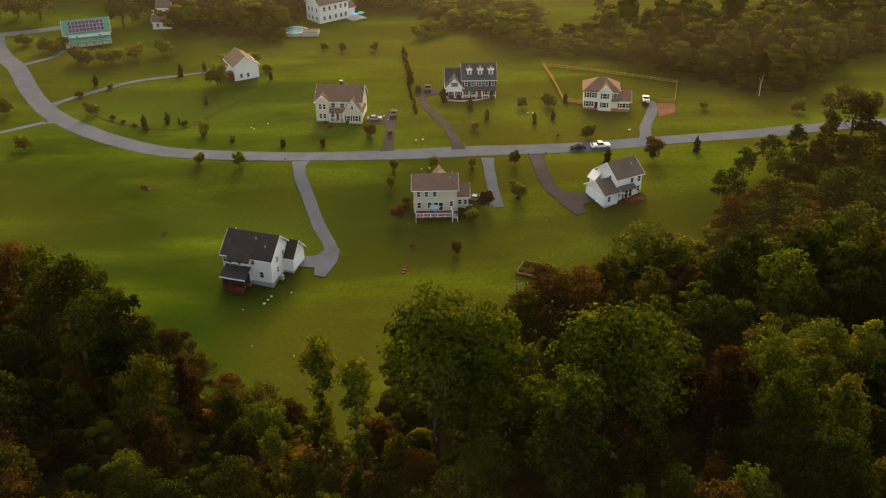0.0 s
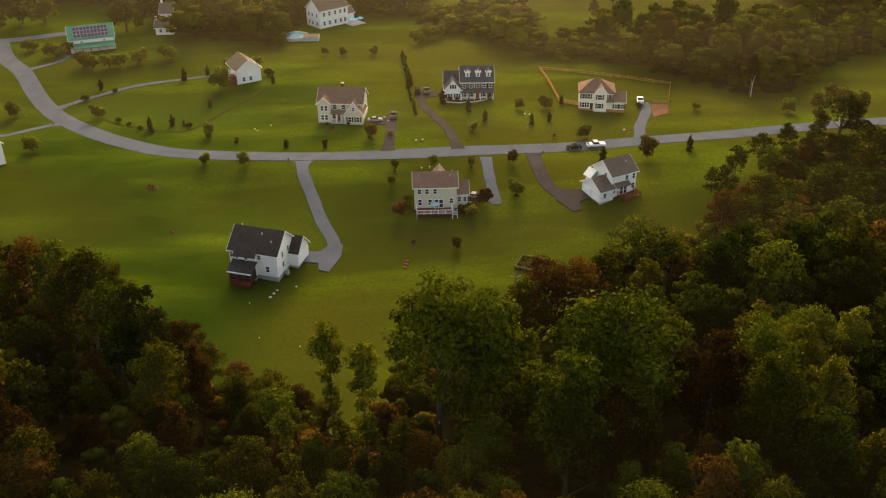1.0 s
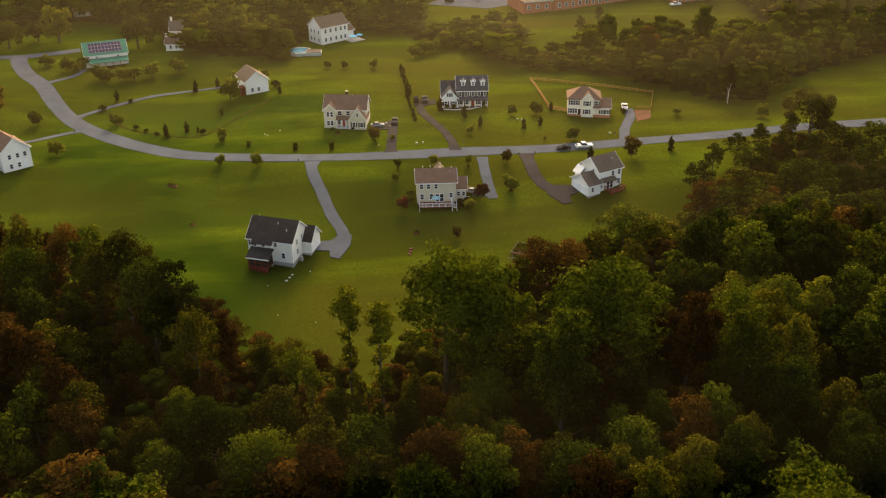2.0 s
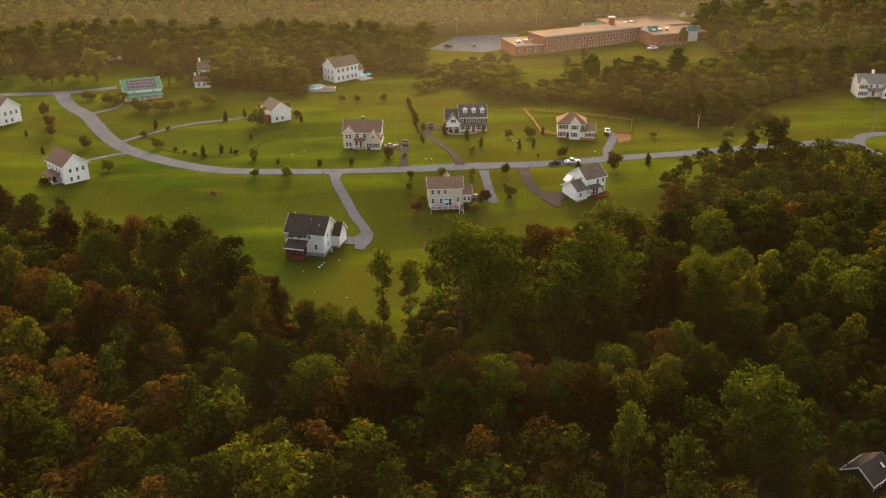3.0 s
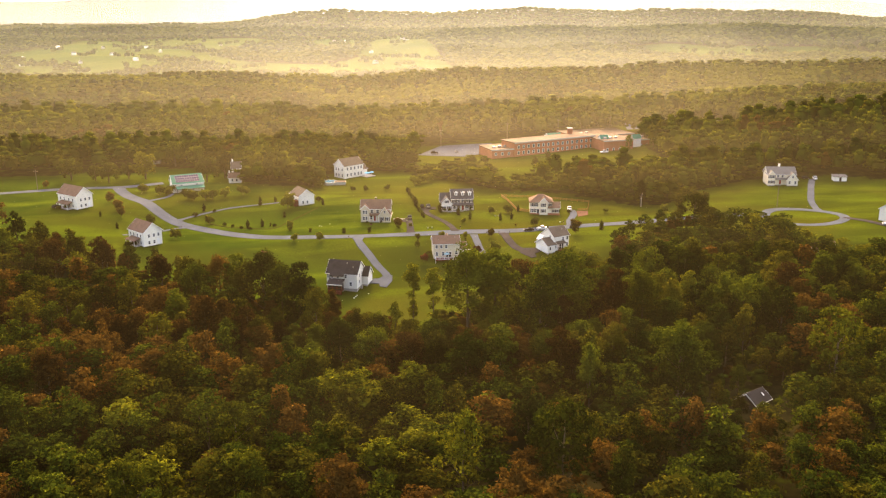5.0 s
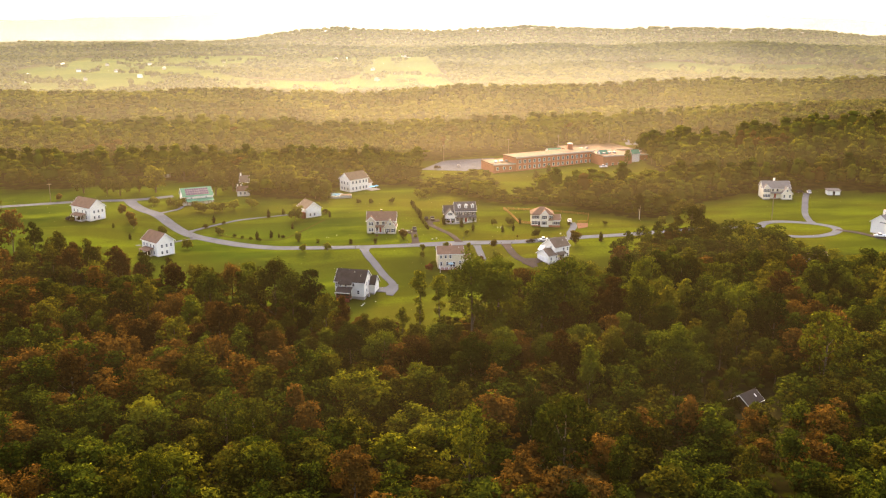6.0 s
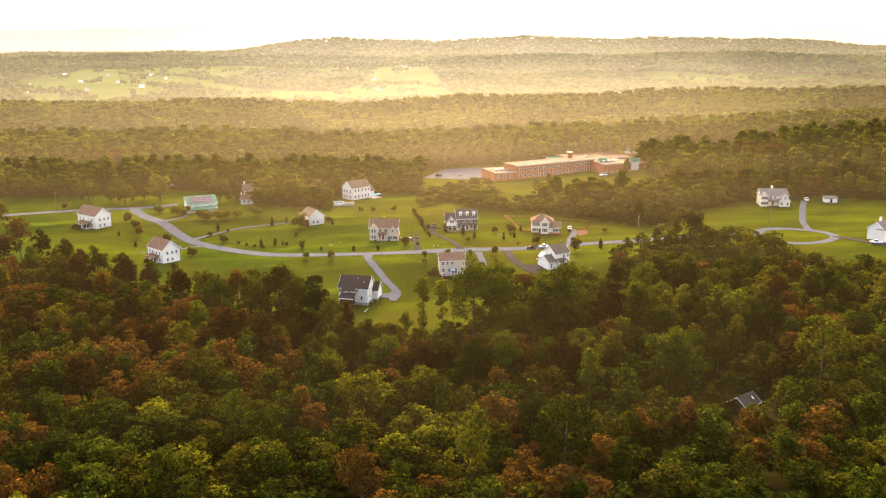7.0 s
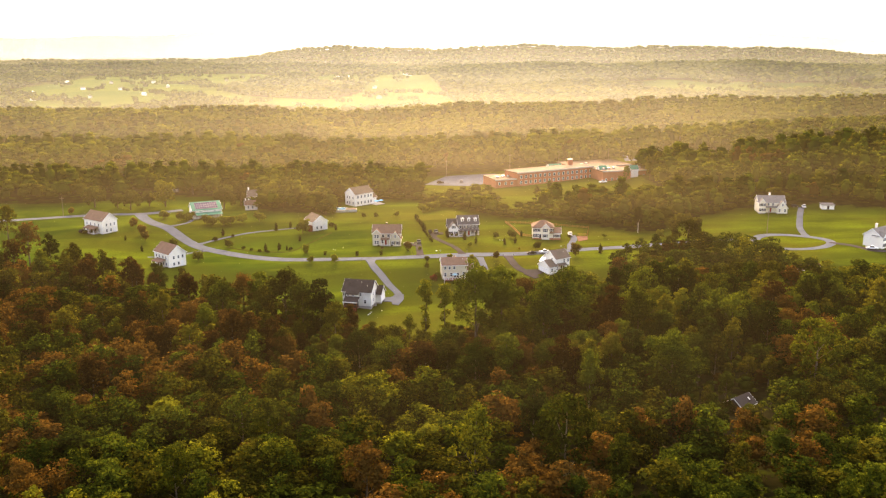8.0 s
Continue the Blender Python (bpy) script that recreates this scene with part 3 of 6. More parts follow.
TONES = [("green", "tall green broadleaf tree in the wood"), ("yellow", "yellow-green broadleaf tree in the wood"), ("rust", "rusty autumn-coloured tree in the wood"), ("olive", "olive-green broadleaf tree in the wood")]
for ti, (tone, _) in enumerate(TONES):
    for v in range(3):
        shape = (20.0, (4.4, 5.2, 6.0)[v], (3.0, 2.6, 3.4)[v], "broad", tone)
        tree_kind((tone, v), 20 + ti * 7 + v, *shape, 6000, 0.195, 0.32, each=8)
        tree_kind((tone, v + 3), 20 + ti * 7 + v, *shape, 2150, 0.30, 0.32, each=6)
tree_kind("slim", 91, 27.0, 2.6, 6.0, "slim", "yellow", 4200, 0.19, 0.3, each=7)
tree_kind("giant", 92, 25.0, 9.2, 5.0, "broad", "green", 11000, 0.27, 0.5, each=9)
tree_kind("small_round", 93, 4.0, 2.0, 0.0, "bush", "garden", 1953, 0.15, 0.10)
tree_kind("small_yellow", 94, 4.2, 1.7, 0.1, "bush", "garden", 1638, 0.13, 0.09)
tree_kind("small_rust", 95, 4.6, 2.1, 0.1, "bush", "garden_rust", 2016, 0.15, 0.10)
tree_kind("small_red", 96, 4.4, 2.3, 0.1, "bush", "red", 2520, 0.14, 0.12)
tree_kind("conifer", 97, 4.6, 1.5, 0.1, "cone", "dark", 1680, 0.14, 0.12)
tree_kind("bush", 98, 2.0, 1.6, 0.0, "bush", "dark", 840, 0.13, 0.08)
tree_kind("bush_green", 99, 3.2, 2.4, 0.0, "bush", "garden", 1344, 0.16, 0.1)
tree_kind("bush_red", 100, 3.0, 1.6, 0.0, "bush", "red", 924, 0.14, 0.1)
tree_kind("oak", 102, 14.0, 7.6, 1.2, "broad", "garden", 3200, 0.34, 0.5)
tree_kind("oak_yellow", 103, 14.0, 7.6, 1.0, "broad", "yellow", 3200, 0.34, 0.5)
tree_kind("dome", 101, 16.5, 8.0, 3.5, "broad", "olive", 4600, 0.30, 0.5)
LABEL = dict(TONES)

# the trees that stand out, as x, y, height of the top, tone, spread
STANDOUT = [(0.4, 113, 8.4, "green", 1.25), (-18, 97, -9, "yellow", 1.2), (-24, 103, -12, "rust", 1.2), (-7, 94, -9, "olive", 1.2), (-14, 90, -9, "green", 1.1), (-30, 108, -12, "olive", 1.3), (8.2, 110, 8.0, "green", 1.2), (28.8, 110, 7.0, "green", 1.55), (18.9, 95.8, 6.6, "green", 1.15), (43.3, 108, 1.2, "rust", 1.2), (50, 100, 2.4, "yellow", 1.0),
            (43, 160, -6.0, "green", 1.75), (50, 158, -8.0, "yellow", 1.4), (-78, 149, -3, "rust", 1.25), (-88, 152, -4, "olive", 1.3), (-72, 146, -1.5, "green", 1.2), (-56, 128, 0, "green", 1.1), (-45, 115, -4, "olive", 1.1), (-99, 160, -5, "rust", 1.2), (-84, 140, -3, "green", 1.2), (22, 139, -4.4, "rust", 1.6), (28, 144, -7, "rust", 1.5), (34, 150, -8, "olive", 1.5), (16, 133, -5, "olive", 1.3), (-50, 123, 1.6, "green", 1.2), (-62, 134, 2.3, "olive", 1.35), (72, 123, -5, "yellow", 1.15), (52, 112, 0.8, "green", 1.0),
            (64, 172, -5.4, "rust", 1.1), (5.3, 39, -2.3, "green", 1.0), (24.4, 59.4, -2.7, "green", 0.9), (-70.7, 141, -5.6, "olive", 1.3), (-37.4, 89.6, -4.9, "green", 1.2), (-113, 167, -6.5, "rust", 1.1),
            (-59, 37.7, -4.3, "yellow", 1.1), (-138, 172, -1.5, "rust", 1.2), (-66, 44, -4.5, "green", 1.1), (-11.4, 21.6, -0.6, "yellow", 1.0), (8.7, 18.7, 1.9, "yellow", 1.1), (18, 8.5, -3.4, "yellow", 1.0),
            (-75.5, 10, -2.6, "yellow", 1.0), (91.7, 66.4, 1.9, "yellow", 1.3), (79, 95, -6.8, "olive", 1.0), (-110, 75, -4.5, "rust", 1.2), (35, 76, -4, "olive", 1.0), (-36, 10, -3.6, "rust", 1.3),
            (60, 104, -1, "olive", 1.0), (-40, 118, -6, "rust", 0.9), (-47, 136, -14, "rust", 1.7), (-41, 130, -15, "olive", 1.9), (-35, 125, -15.5, "rust", 2.0),
            (-29, 121, -15, "olive", 1.9), (-23, 117, -15, "rust", 1.8), (-19, 115, -16.5, "olive", 1.8), (-33, 117, -12, "olive", 1.6), (-27, 113, -12, "green", 1.5), (-9, 112, -15, "rust", 1.7),
            (-150.6, 190.3, -2.4, "olive", 1.2), (-141.1, 187.1, -3, "rust", 1.1), (-130.9, 181.3, -4.1, "olive", 1.2), (-121.7, 178.2, -4.7, "rust", 1.1), (-112.1, 173.2, -5.5, "green", 1.2), (-103, 169.8, -5.9, "olive", 1.1), (-93.5, 163.3, -6.6, "olive", 1.1), (-84, 155, -7.2, "rust", 1),
            (77.2, 78.4, -13.5, "olive", 1.2), (66.1, 67.3, -13.5, "green", 1.2), (82.7, 76.2, -12.5, "olive", 1.2), (56.7, 57.3, -13.5, "olive", 1.1), (55.9, 44.2, -14.5, "green", 1.2), (77.8, 63.4, -15.5, "green", 1), (64.3, 44, -16.5, "olive", 1.2),
            (-195.6, 254, 4, "olive", 1.15), (-174, 216.9, 3.9, "rust", 1.15), (-159.6, 199.5, 2.1, "green", 1.15), (-147.1, 189.4, 0.5, "olive", 1.15), (-134.5, 181.4, -1.1, "olive", 1.15), (-123.3, 178, -2.7, "rust", 1.15), (-112.2, 168.9, -5, "green", 1.15), (-101.4, 165.1, -6.4, "olive", 1.15), (-90.5, 156.2, -8.1, "olive", 1.15), (-172.1, 195, 1.5, "rust", 1.15), (-157.9, 183.5, -0.6, "green", 1.15), (-146, 177.5, -2.7, "olive", 1.15),
            (61.7, 55.8, -16.5, "olive", 1.4), (65.7, 51.2, -16.5, "green", 1.4), (58.2, 56.7, -15.5, "green", 1.3), (-45.7, 112.1, -14.5, "olive", 1.3), (-47.7, 108.2, -14.5, "rust", 1.3), (-5.4, 106.7, -13.5, "olive", 1.4), (-2.4, 102.9, -13.5, "rust", 1.3),
            (75, 198, -6.5, "green", 1.6), (83, 204, -6, "green", 1.6), (91, 209, -5.5, "green", 1.55), (100, 212, -5.5, "olive", 1.5), (68, 187, -7, "green", 1.5), (82, 195, -5.5, "green", 1.5), (94, 202, -5, "olive", 1.5), (88, 199, -6, "green", 1.5)]
rng = np.random.default_rng(5)
taken = []
for x, y, top, tone, wide in STANDOUT:
    h = top - gz(x, y)
    v = int(rng.integers(0, 3)) + (0 if 66 < y < 150 and -85 < x < 75 else 3)
    crown, trunk, h0 = TREE_KINDS[(tone, v)]
    sc = h / h0
    e = plant((tone, v), x, y, 1.0, rng.uniform(0, 6.28), "tree", LABEL[tone].replace("tree in", "tree standing out in"), "tree", "trees of the near wood")
    e.matrix_basis = e.matrix_basis @ Matrix.Diagonal((sc * wide * 0.82, sc * wide * 0.82, sc, 1))
    taken.append((x, y, 4.5 * wide))
for x, y, top in ((-16.4, 106.6, 4.2), (-10.8, 101, 4.3), (-22, 97, -4.0)):
    e = plant("slim", x, y, (top - gz(x, y)) / 27.0, rng.uniform(0, 6.28), "tree", "slim yellow-green tree at the wood's edge", "tree", "trees of the near wood")
    taken.append((x, y, 3.2))
plant("giant", 46.7, 59, (1.6 - gz(46, 58)) / 25.0, 0.4, "tree", "huge spreading green tree above a dark roof", "tree", "trees of the near wood")
taken.append((46.7, 59, 9.5))
taken += [(71, 64, 10), (64, 52, 7), (80, 74, 8), (147, 183, 7), (57, 63, 4)]

# the rest of the wood
fill = []
for gx in np.arange(-190, 200, 7.4):
    for gy in np.arange(-34, 240, 7.4):
        x, y = gx + rng.uniform(-2.9, 2.9), gy + rng.uniform(-2.9, 2.9)
        if y < 250 and wooded(x, y) and all((x - a) ** 2 + (y - b) ** 2 > (r + 1.5) ** 2 for a, b, r in taken):
            if abs(x + 36 - 0.09 * (y + 168)) < 0.52 * (y + 168) + 14:
                fill.append((x, y))


def tone_at(x, y, r):
    n = 0.75 * noise.noise(Vector((x / 38, y / 38, 3.3))) + 0.5 * r
    brown = float(smooth(30, -40, x)) * (0.6 + 0.4 * float(smooth(150, 60, y))) + 0.50 * float(smooth(70, 10, y))
    if n > 0.50 - 0.42 * min(brown, 1.0):
        return "rust"
    if n > 0.12 - 0.30 * min(brown, 1.0):
        return "olive"
    return "yellow" if n < -0.62 else "green"


near = sorted(fill, key=lambda p: abs(p[1] - 118) + 0.3 * abs(p[0] - 15))[:205]
near_set = set(near)
edge_h = lambda x, y: 0.62 + 0.38 * smooth(3, 26, float(along(EDGE_S, x)) - y)
for x, y in near:
    tone = tone_at(x, y, rng.uniform(-1, 1))
    sc = rng.uniform(0.64, 1.06) * edge_h(x, y) * (0.92 if x < -30 else 1.0)
    plant((tone, int(rng.integers(0, 3)) + (0 if 70 < y < 125 and abs(x) < 66 else 3)), x, y, sc, rng.uniform(0, 6.28), "tree", LABEL[tone], "tree", "trees of the near wood")


def stuff_cloud(name, places, per_tree, size, label, radius=(4.2, 6.0), high=(14, 20), lobes=9, each=2, dome=False):
    """Many crowns in one mesh a tone, for woods that nobody could count."""
    by_tone = {}
    protos = []
    for k in range(10):
        r = np.random.default_rng(300 + k)
        masses = tree_lobes(r, 18.0, 5.0, 3.0, "broad")
        if lobes < 3:
            masses = [(0, 0, 9.5, 5.2, 5.2, 8.5)] + [(r.uniform(-2.6, 2.6), r.uniform(-2.6, 2.6), r.uniform(9, 14), 3.2, 3.2, 4.0) for _ in range(lobes - 1)]
        else:
            masses = masses[-2:] + [masses[i] for i in r.permutation(len(masses) - 2)[:lobes - 2]]
            grow = 1.0 + 0.45 * max(0, 9 - lobes) / 9
            masses = masses[:2] + [(*m[:3], m[3] * grow, m[4] * grow, m[5] * grow) for m in masses[2:]]
        if dome:
            body = leaf_mass(r, masses, 0.82, 1, True, 0.11)
        else:
            body = leaf_cloud(r, [(x, y, z, rx * 0.66, ry * 0.66, rz * 0.66) for x, y, z, rx, ry, rz in masses], per_tree // 6, size * 1.7)
        protos.append(joined([body, leaf_cloud(r, tufts(r, masses, each), per_tree, size)]))
    for x, y, tone, f in places:
        p, nrm, faces = protos[int(rng.integers(0, 10))]
        a, s, sh = rng.uniform(0, 6.28), rng.uniform(*radius) / 5.0, f * rng.uniform(*high) / 18.0
        turn = np.array(((math.cos(a), math.sin(a), 0), (-math.sin(a), math.cos(a), 0), (0, 0, 1)))
        out = p @ turn * np.array((s, s, sh)) + np.array((x, y, gz(x, y)))
        by_tone.setdefault(tone, []).append((out, nrm @ turn, faces))
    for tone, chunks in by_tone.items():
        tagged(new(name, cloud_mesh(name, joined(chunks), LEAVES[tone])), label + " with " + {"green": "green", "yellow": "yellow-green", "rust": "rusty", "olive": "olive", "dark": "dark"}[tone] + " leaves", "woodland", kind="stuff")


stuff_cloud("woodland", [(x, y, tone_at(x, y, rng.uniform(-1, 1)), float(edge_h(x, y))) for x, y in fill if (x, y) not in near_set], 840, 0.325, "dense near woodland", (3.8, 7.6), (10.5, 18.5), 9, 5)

# low growth along the wood's edge and under its trees
brush = []
for x in np.arange(-180, 110, 3.0):
    for k in range(2):
        yy = float(along(EDGE_S, x)) + rng.uniform(-5, 2.5)
        brush.append((x + rng.uniform(-1.5, 1.5), yy, "rust" if rng.random() < 0.4 else "olive", rng.uniform(0.22, 0.5)))
for x in np.arange(-60, 200, 3.2):
    yy = float(along(EDGE_N, x)) + rng.uniform(-2, 5)
    if not cleared(x, yy):
        brush.append((x, yy, "olive" if rng.random() < 0.6 else "green", rng.uniform(0.22, 0.42)))
for gx in np.arange(-110, 110, 6.0):
    for gy in np.arange(58, 170, 6.0):
        x, y = gx + rng.uniform(-2.5, 2.5), gy + rng.uniform(-2.5, 2.5)
        if wooded(x, y) and (x - 70) ** 2 + (y - 64) ** 2 > 100:
            brush.append((x, y, "rust" if rng.random() < 0.3 else "olive" if rng.random() < 0.5 else "green", rng.uniform(0.3, 0.62)))
stuff_cloud("undergrowth", brush, 150, 0.40, "low scrub at the wood's edge and under its trees", (2.4, 4.2), (12, 18), 4, 2, True)

# the woods beyond the houses
beyond = []
for gx in np.arange(-330, 340, 7.6):
    for gy in np.arange(255, 470, 7.6):
        x, y = gx + rng.uniform(-3.8, 3.8), gy + rng.uniform(-3.8, 3.8)
        if wooded(x, y) and abs(x - 10) < 0.54 * (y + 175) and not (160 < x < 215 and 270 < y < 303):
            f = 0.72 + 0.28 * float(smooth(0, 30, y - float(along(EDGE_N, x))))
            if y < 350 and -30 < x < 150:
                f *= 0.42 if 34 < x < 62 or (-4 < x < 62 and y > 322) else 0.86 + 0.14 * float(smooth(55, 120, x))
            n = noise.noise(Vector((x / 45, y / 45, 8.1))) + rng.uniform(-0.3, 0.3)
            beyond.append((x, y, "yellow" if n < -0.08 else "rust" if n > 0.62 else "olive" if n > 0.22 else "green", f))
stuff_cloud("woodland", beyond, 140, 0.62, "woodland beyond the houses", (4.0, 7.4), (11, 18), 7, 3, True)

far = []
gy = 470.0
while gy < 1180:
    step = 7.8 + (gy - 470) * 0.006
    for gx in np.arange(-0.58 * (gy + 190), 0.62 * (gy + 190), step):
        x, y = gx + rng.uniform(-0.55, 0.55) * step, gy + rng.uniform(-0.55, 0.55) * step
        if wooded(x, y):
            n = noise.noise(Vector((x / 70, y / 70, 1.7))) + rng.uniform(-0.14, 0.14)
            far.append((x, y, "olive" if n > 0.25 else "yellow" if n < -0.1 else "green", 1.0))
    gy += step
stuff_cloud("far_woodland", far, 7, 1.2, "far woodland on the rise", (4.8, 8.8), (10.5, 17.5), 3, 2, True)

distant, field_trees = [], []
gy = 1180.0
while gy < 3650:
    step = 13 + (gy - 1180) * 0.008
    for gx in np.arange(-0.58 * (gy + 190), 0.62 * (gy + 190), step):
        x, y = gx + rng.uniform(-0.5, 0.5) * step, gy + rng.uniform(-0.5, 0.5) * step
        thin = open_field(x, y)
        if not thin:
            distant.append((x, y, "dark" if noise.noise(Vector((x / 260, y / 260, 4.2))) > 0.05 else "green", 1.0))
        elif noise.noise(Vector((x / 60, y / 60, 2.6))) > 0.22:
            field_trees.append((x, y, "green", 1.0))
    gy += step
stuff_cloud("distant_woodland", distant, 3, 2.2, "hazy distant woods on the ridges", (9.0, 16.0), (10, 18), 1, 1, True)
stuff_cloud("field_trees", field_trees, 8, 1.6, "hazy trees between the valley fields", (5.0, 8.0), (9, 15), 2, 1, True)
# ---- houses ----
WINDOW_CACHE = {}
FACE = {"S": 0.0, "E": 90.0, "N": 180.0, "W": 270.0}


def window_meshes(w, h):
    key = (round(w, 2), round(h, 2))
    if key not in WINDOW_CACHE:
        fr = boxes((-w / 2 - 0.1, -w / 2, -0.07, 0.03, -h / 2 - 0.1, h / 2 + 0.1), (w / 2, w / 2 + 0.1, -0.07, 0.03, -h / 2 - 0.1, h / 2 + 0.1),
                   (-w / 2, w / 2, -0.07, 0.03, h / 2, h / 2 + 0.1), (-w / 2, w / 2, -0.10, 0.03, -h / 2 - 0.1, -h / 2), (-w / 2, w / 2, -0.05, 0.03, -0.04, 0.04))
        pane = boxes((-w / 2, w / 2, -0.03, 0.02, -h / 2, h / 2))
        sh = boxes((-0.2, 0.2, -0.06, 0.02, -h / 2 - 0.04, h / 2 + 0.04), (-0.15, 0.15, -0.075, -0.06, -h / 2 + 0.05, -0.05), (-0.15, 0.15, -0.075, -0.06, 0.05, h / 2 - 0.05))
        WINDOW_CACHE[key] = (mesh_of("window_frame", fr, TRIM), mesh_of("pane", pane, GLASS), mesh_of("shutter", sh, SHUTTER))
    return WINDOW_CACHE[key]


def facing(face, u, plane, z):
    """A pose on a wall: face S, E, N or W, u along the wall, plane its distance along the other axis."""
    x, y = (u, plane) if face in "SN" else (plane, u)
    return pose(x, y, z, 0, 0, FACE[face])


def window(h, face, u, plane, z, w=0.9, ht=1.4, shutters=False):
    fr, pane, sh = window_meshes(w, ht)
    m = facing(face, u, plane, z)
    f = share("window", fr, h, m)
    share("pane", pane, f, Matrix())
    if shutters:
        for s in (-1, 1):
            share("shutter", sh, f, pose(s * (w / 2 + 0.32), 0, 0))


def windows(h, face, plane, zs, us, w=0.9, ht=1.4, shutters=False):
    for z in zs:
        for u in us:
            window(h, face, u, plane, z, w, ht, shutters)


def door(h, face, u, plane, w=1.0, ht=2.1, material=None, name="door", z=0.25):
    m = facing(face, u, plane, z)
    d = boxes((-w / 2, w / 2, -0.06, 0.03, 0, ht))
    bmesh.ops.transform(d, matrix=m, verts=d.verts)
    ob = part(name, d, material or TRIM, h)
    k = boxes((-w / 2 - 0.12, -w / 2, -0.09, 0.03, 0, ht + 0.12), (w / 2, w / 2 + 0.12, -0.09, 0.03, 0, ht + 0.12), (-w / 2, w / 2, -0.09, 0.03, ht, ht + 0.12))
    bmesh.ops.transform(k, matrix=m, verts=k.verts)
    part("door_frame", k, TRIM, ob)
    if w > 2:
        g = bmesh.new()
        for r in range(4):
            box(g, -w / 2 + 0.12, w / 2 - 0.12, -0.085, -0.06, 0.1 + r * ht / 4, ht / 4 - 0.06 + r * ht / 4)
        bmesh.ops.transform(g, matrix=m, verts=g.verts)
        part("door_panel", g, material or TRIM, ob)


def patio_door(h, face, u, plane, z=0.3):
    window(h, face, u - 0.5, plane, z + 1.05, 0.9, 2.0)
    window(h, face, u + 0.6, plane, z + 1.05, 0.9, 2.0)


def walls(h, x0, x1, y0, y1, z1, material, z0=0.0, name="wall", base=2.2):
    part(name, boxes((x0, x1, y0, y1, z0, z1)), material, h)
    if base:
        part("foundation", boxes((x0 + 0.04, x1 - 0.04, y0 + 0.04, y1 - 0.04, z0 - base, z0)), FOUNDATION, h)


def gable_roof(h, x0, x1, y0, y1, ze, zr, axis, wall_mat, roof_mat, over=0.4, thick=0.22, ridge=0.5):
    """A gable roof over a rectangle; the ridge runs along axis."""
    if axis == "x":
        a0, a1, b0, b1 = x0, x1, y0, y1
    else:
        a0, a1, b0, b1 = y0, y1, x0, x1
    c = b0 + (b1 - b0) * ridge
    pull = "x" if axis == "x" else "y"
    tri = bmesh.new()
    prism(tri, [(b0, ze), (b1, ze), (c, zr)], a0, a1, pull)
    part("gable", tri, wall_mat, h)
    s0, s1 = (zr - ze) / (c - b0), (zr - ze) / (b1 - c)
    bm = bmesh.new()
    prism(bm, [(b0 - over, ze - over * s0 + 0.02), (c, zr + 0.02), (b1 + over, ze - over * s1 + 0.02), (b1 + over, ze - over * s1 + thick), (c, zr + thick * 1.15), (b0 - over, ze - over * s0 + thick)], a0 - over, a1 + over, pull)
    roof = part("roof", bm, roof_mat, h)
    # bargeboards and gutters
    for a in (a0 - over - 0.05, a1 + over):
        tb = bmesh.new()
        prism(tb, [(b0 - over, ze - over * s0 - 0.06), (c, zr - 0.06), (b1 + over, ze - over * s1 - 0.06), (b1 + over, ze - over * s1 + thick), (c, zr + thick * 1.1), (b0 - over, ze - over * s0 + thick)], a, a + 0.05, pull)
        part("bargeboard", tb, TRIM, roof)
    for b, s in ((b0 - over - 0.1, s0), (b1 + over, s1)):
        gt = bmesh.new()
        prism(gt, [(b, ze - over * s + 0.02), (b + 0.1, ze - over * s + 0.02), (b + 0.1, ze - over * s + 0.16), (b, ze - over * s + 0.16)], a0 - over, a1 + over, pull)
        part("gutter", gt, TRIM, roof)
    return roof


def hip_roof(h, x0, x1, y0, y1, ze, zr, roof_mat, over=0.45, inset=None):
    inset = inset or (y1 - y0) / 2
    bm = bmesh.new()
    X0, X1, Y0, Y1 = x0 - over, x1 + over, y0 - over, y1 + over
    for dz in (0,):
        lo = [bm.verts.new(p) for p in ((X0, Y0, ze - 0.15), (X1, Y0, ze - 0.15), (X1, Y1, ze - 0.15), (X0, Y1, ze - 0.15))]
        mid = [bm.verts.new((v.co.x, v.co.y, ze + 0.08)) for v in lo]
        r0, r1 = bm.verts.new((x0 + inset, (y0 + y1) / 2, zr)), bm.verts.new((x1 - inset, (y0 + y1) / 2, zr))
        bm.faces.new(lo)
        for i in range(4):
            bm.faces.new((lo[i], lo[(i + 1) % 4], mid[(i + 1) % 4], mid[i]))
        bm.faces.new((mid[0], mid[1], r1, r0)), bm.faces.new((mid[1], mid[2], r1)), bm.faces.new((mid[2], mid[3], r0, r1)), bm.faces.new((mid[3], mid[0], r0))
    return part("roof", bm, roof_mat, h)


def shed_roof(h, x0, x1, y0, y1, z_low, z_high, roof_mat, low="S", thick=0.18, name="porch_roof"):
    bm = bmesh.new()
    if low in "SN":
        a, b = (z_low, z_high) if low == "S" else (z_high, z_low)
        prism(bm, [(y0, a), (y1, b), (y1, b + thick), (y0, a + thick)], x0, x1, "x")
    else:
        a, b = (z_low, z_high) if low == "W" else (z_high, z_low)
        prism(bm, [(x0, a), (x1, b), (x1, b + thick), (x0, a + thick)], y0, y1, "y")
    return part(name, bm, roof_mat, h)


def chimney(h, x, y, z0, z1, s=0.5, material=None):
    c = part("chimney", boxes((x - s, x + s, y - s, y + s, z0, z1)), material or BRICK, h)
    part("chimney_cap", boxes((x - s - 0.1, x + s + 0.1, y - s - 0.1, y + s + 0.1, z1, z1 + 0.15)), CONCRETE, c)


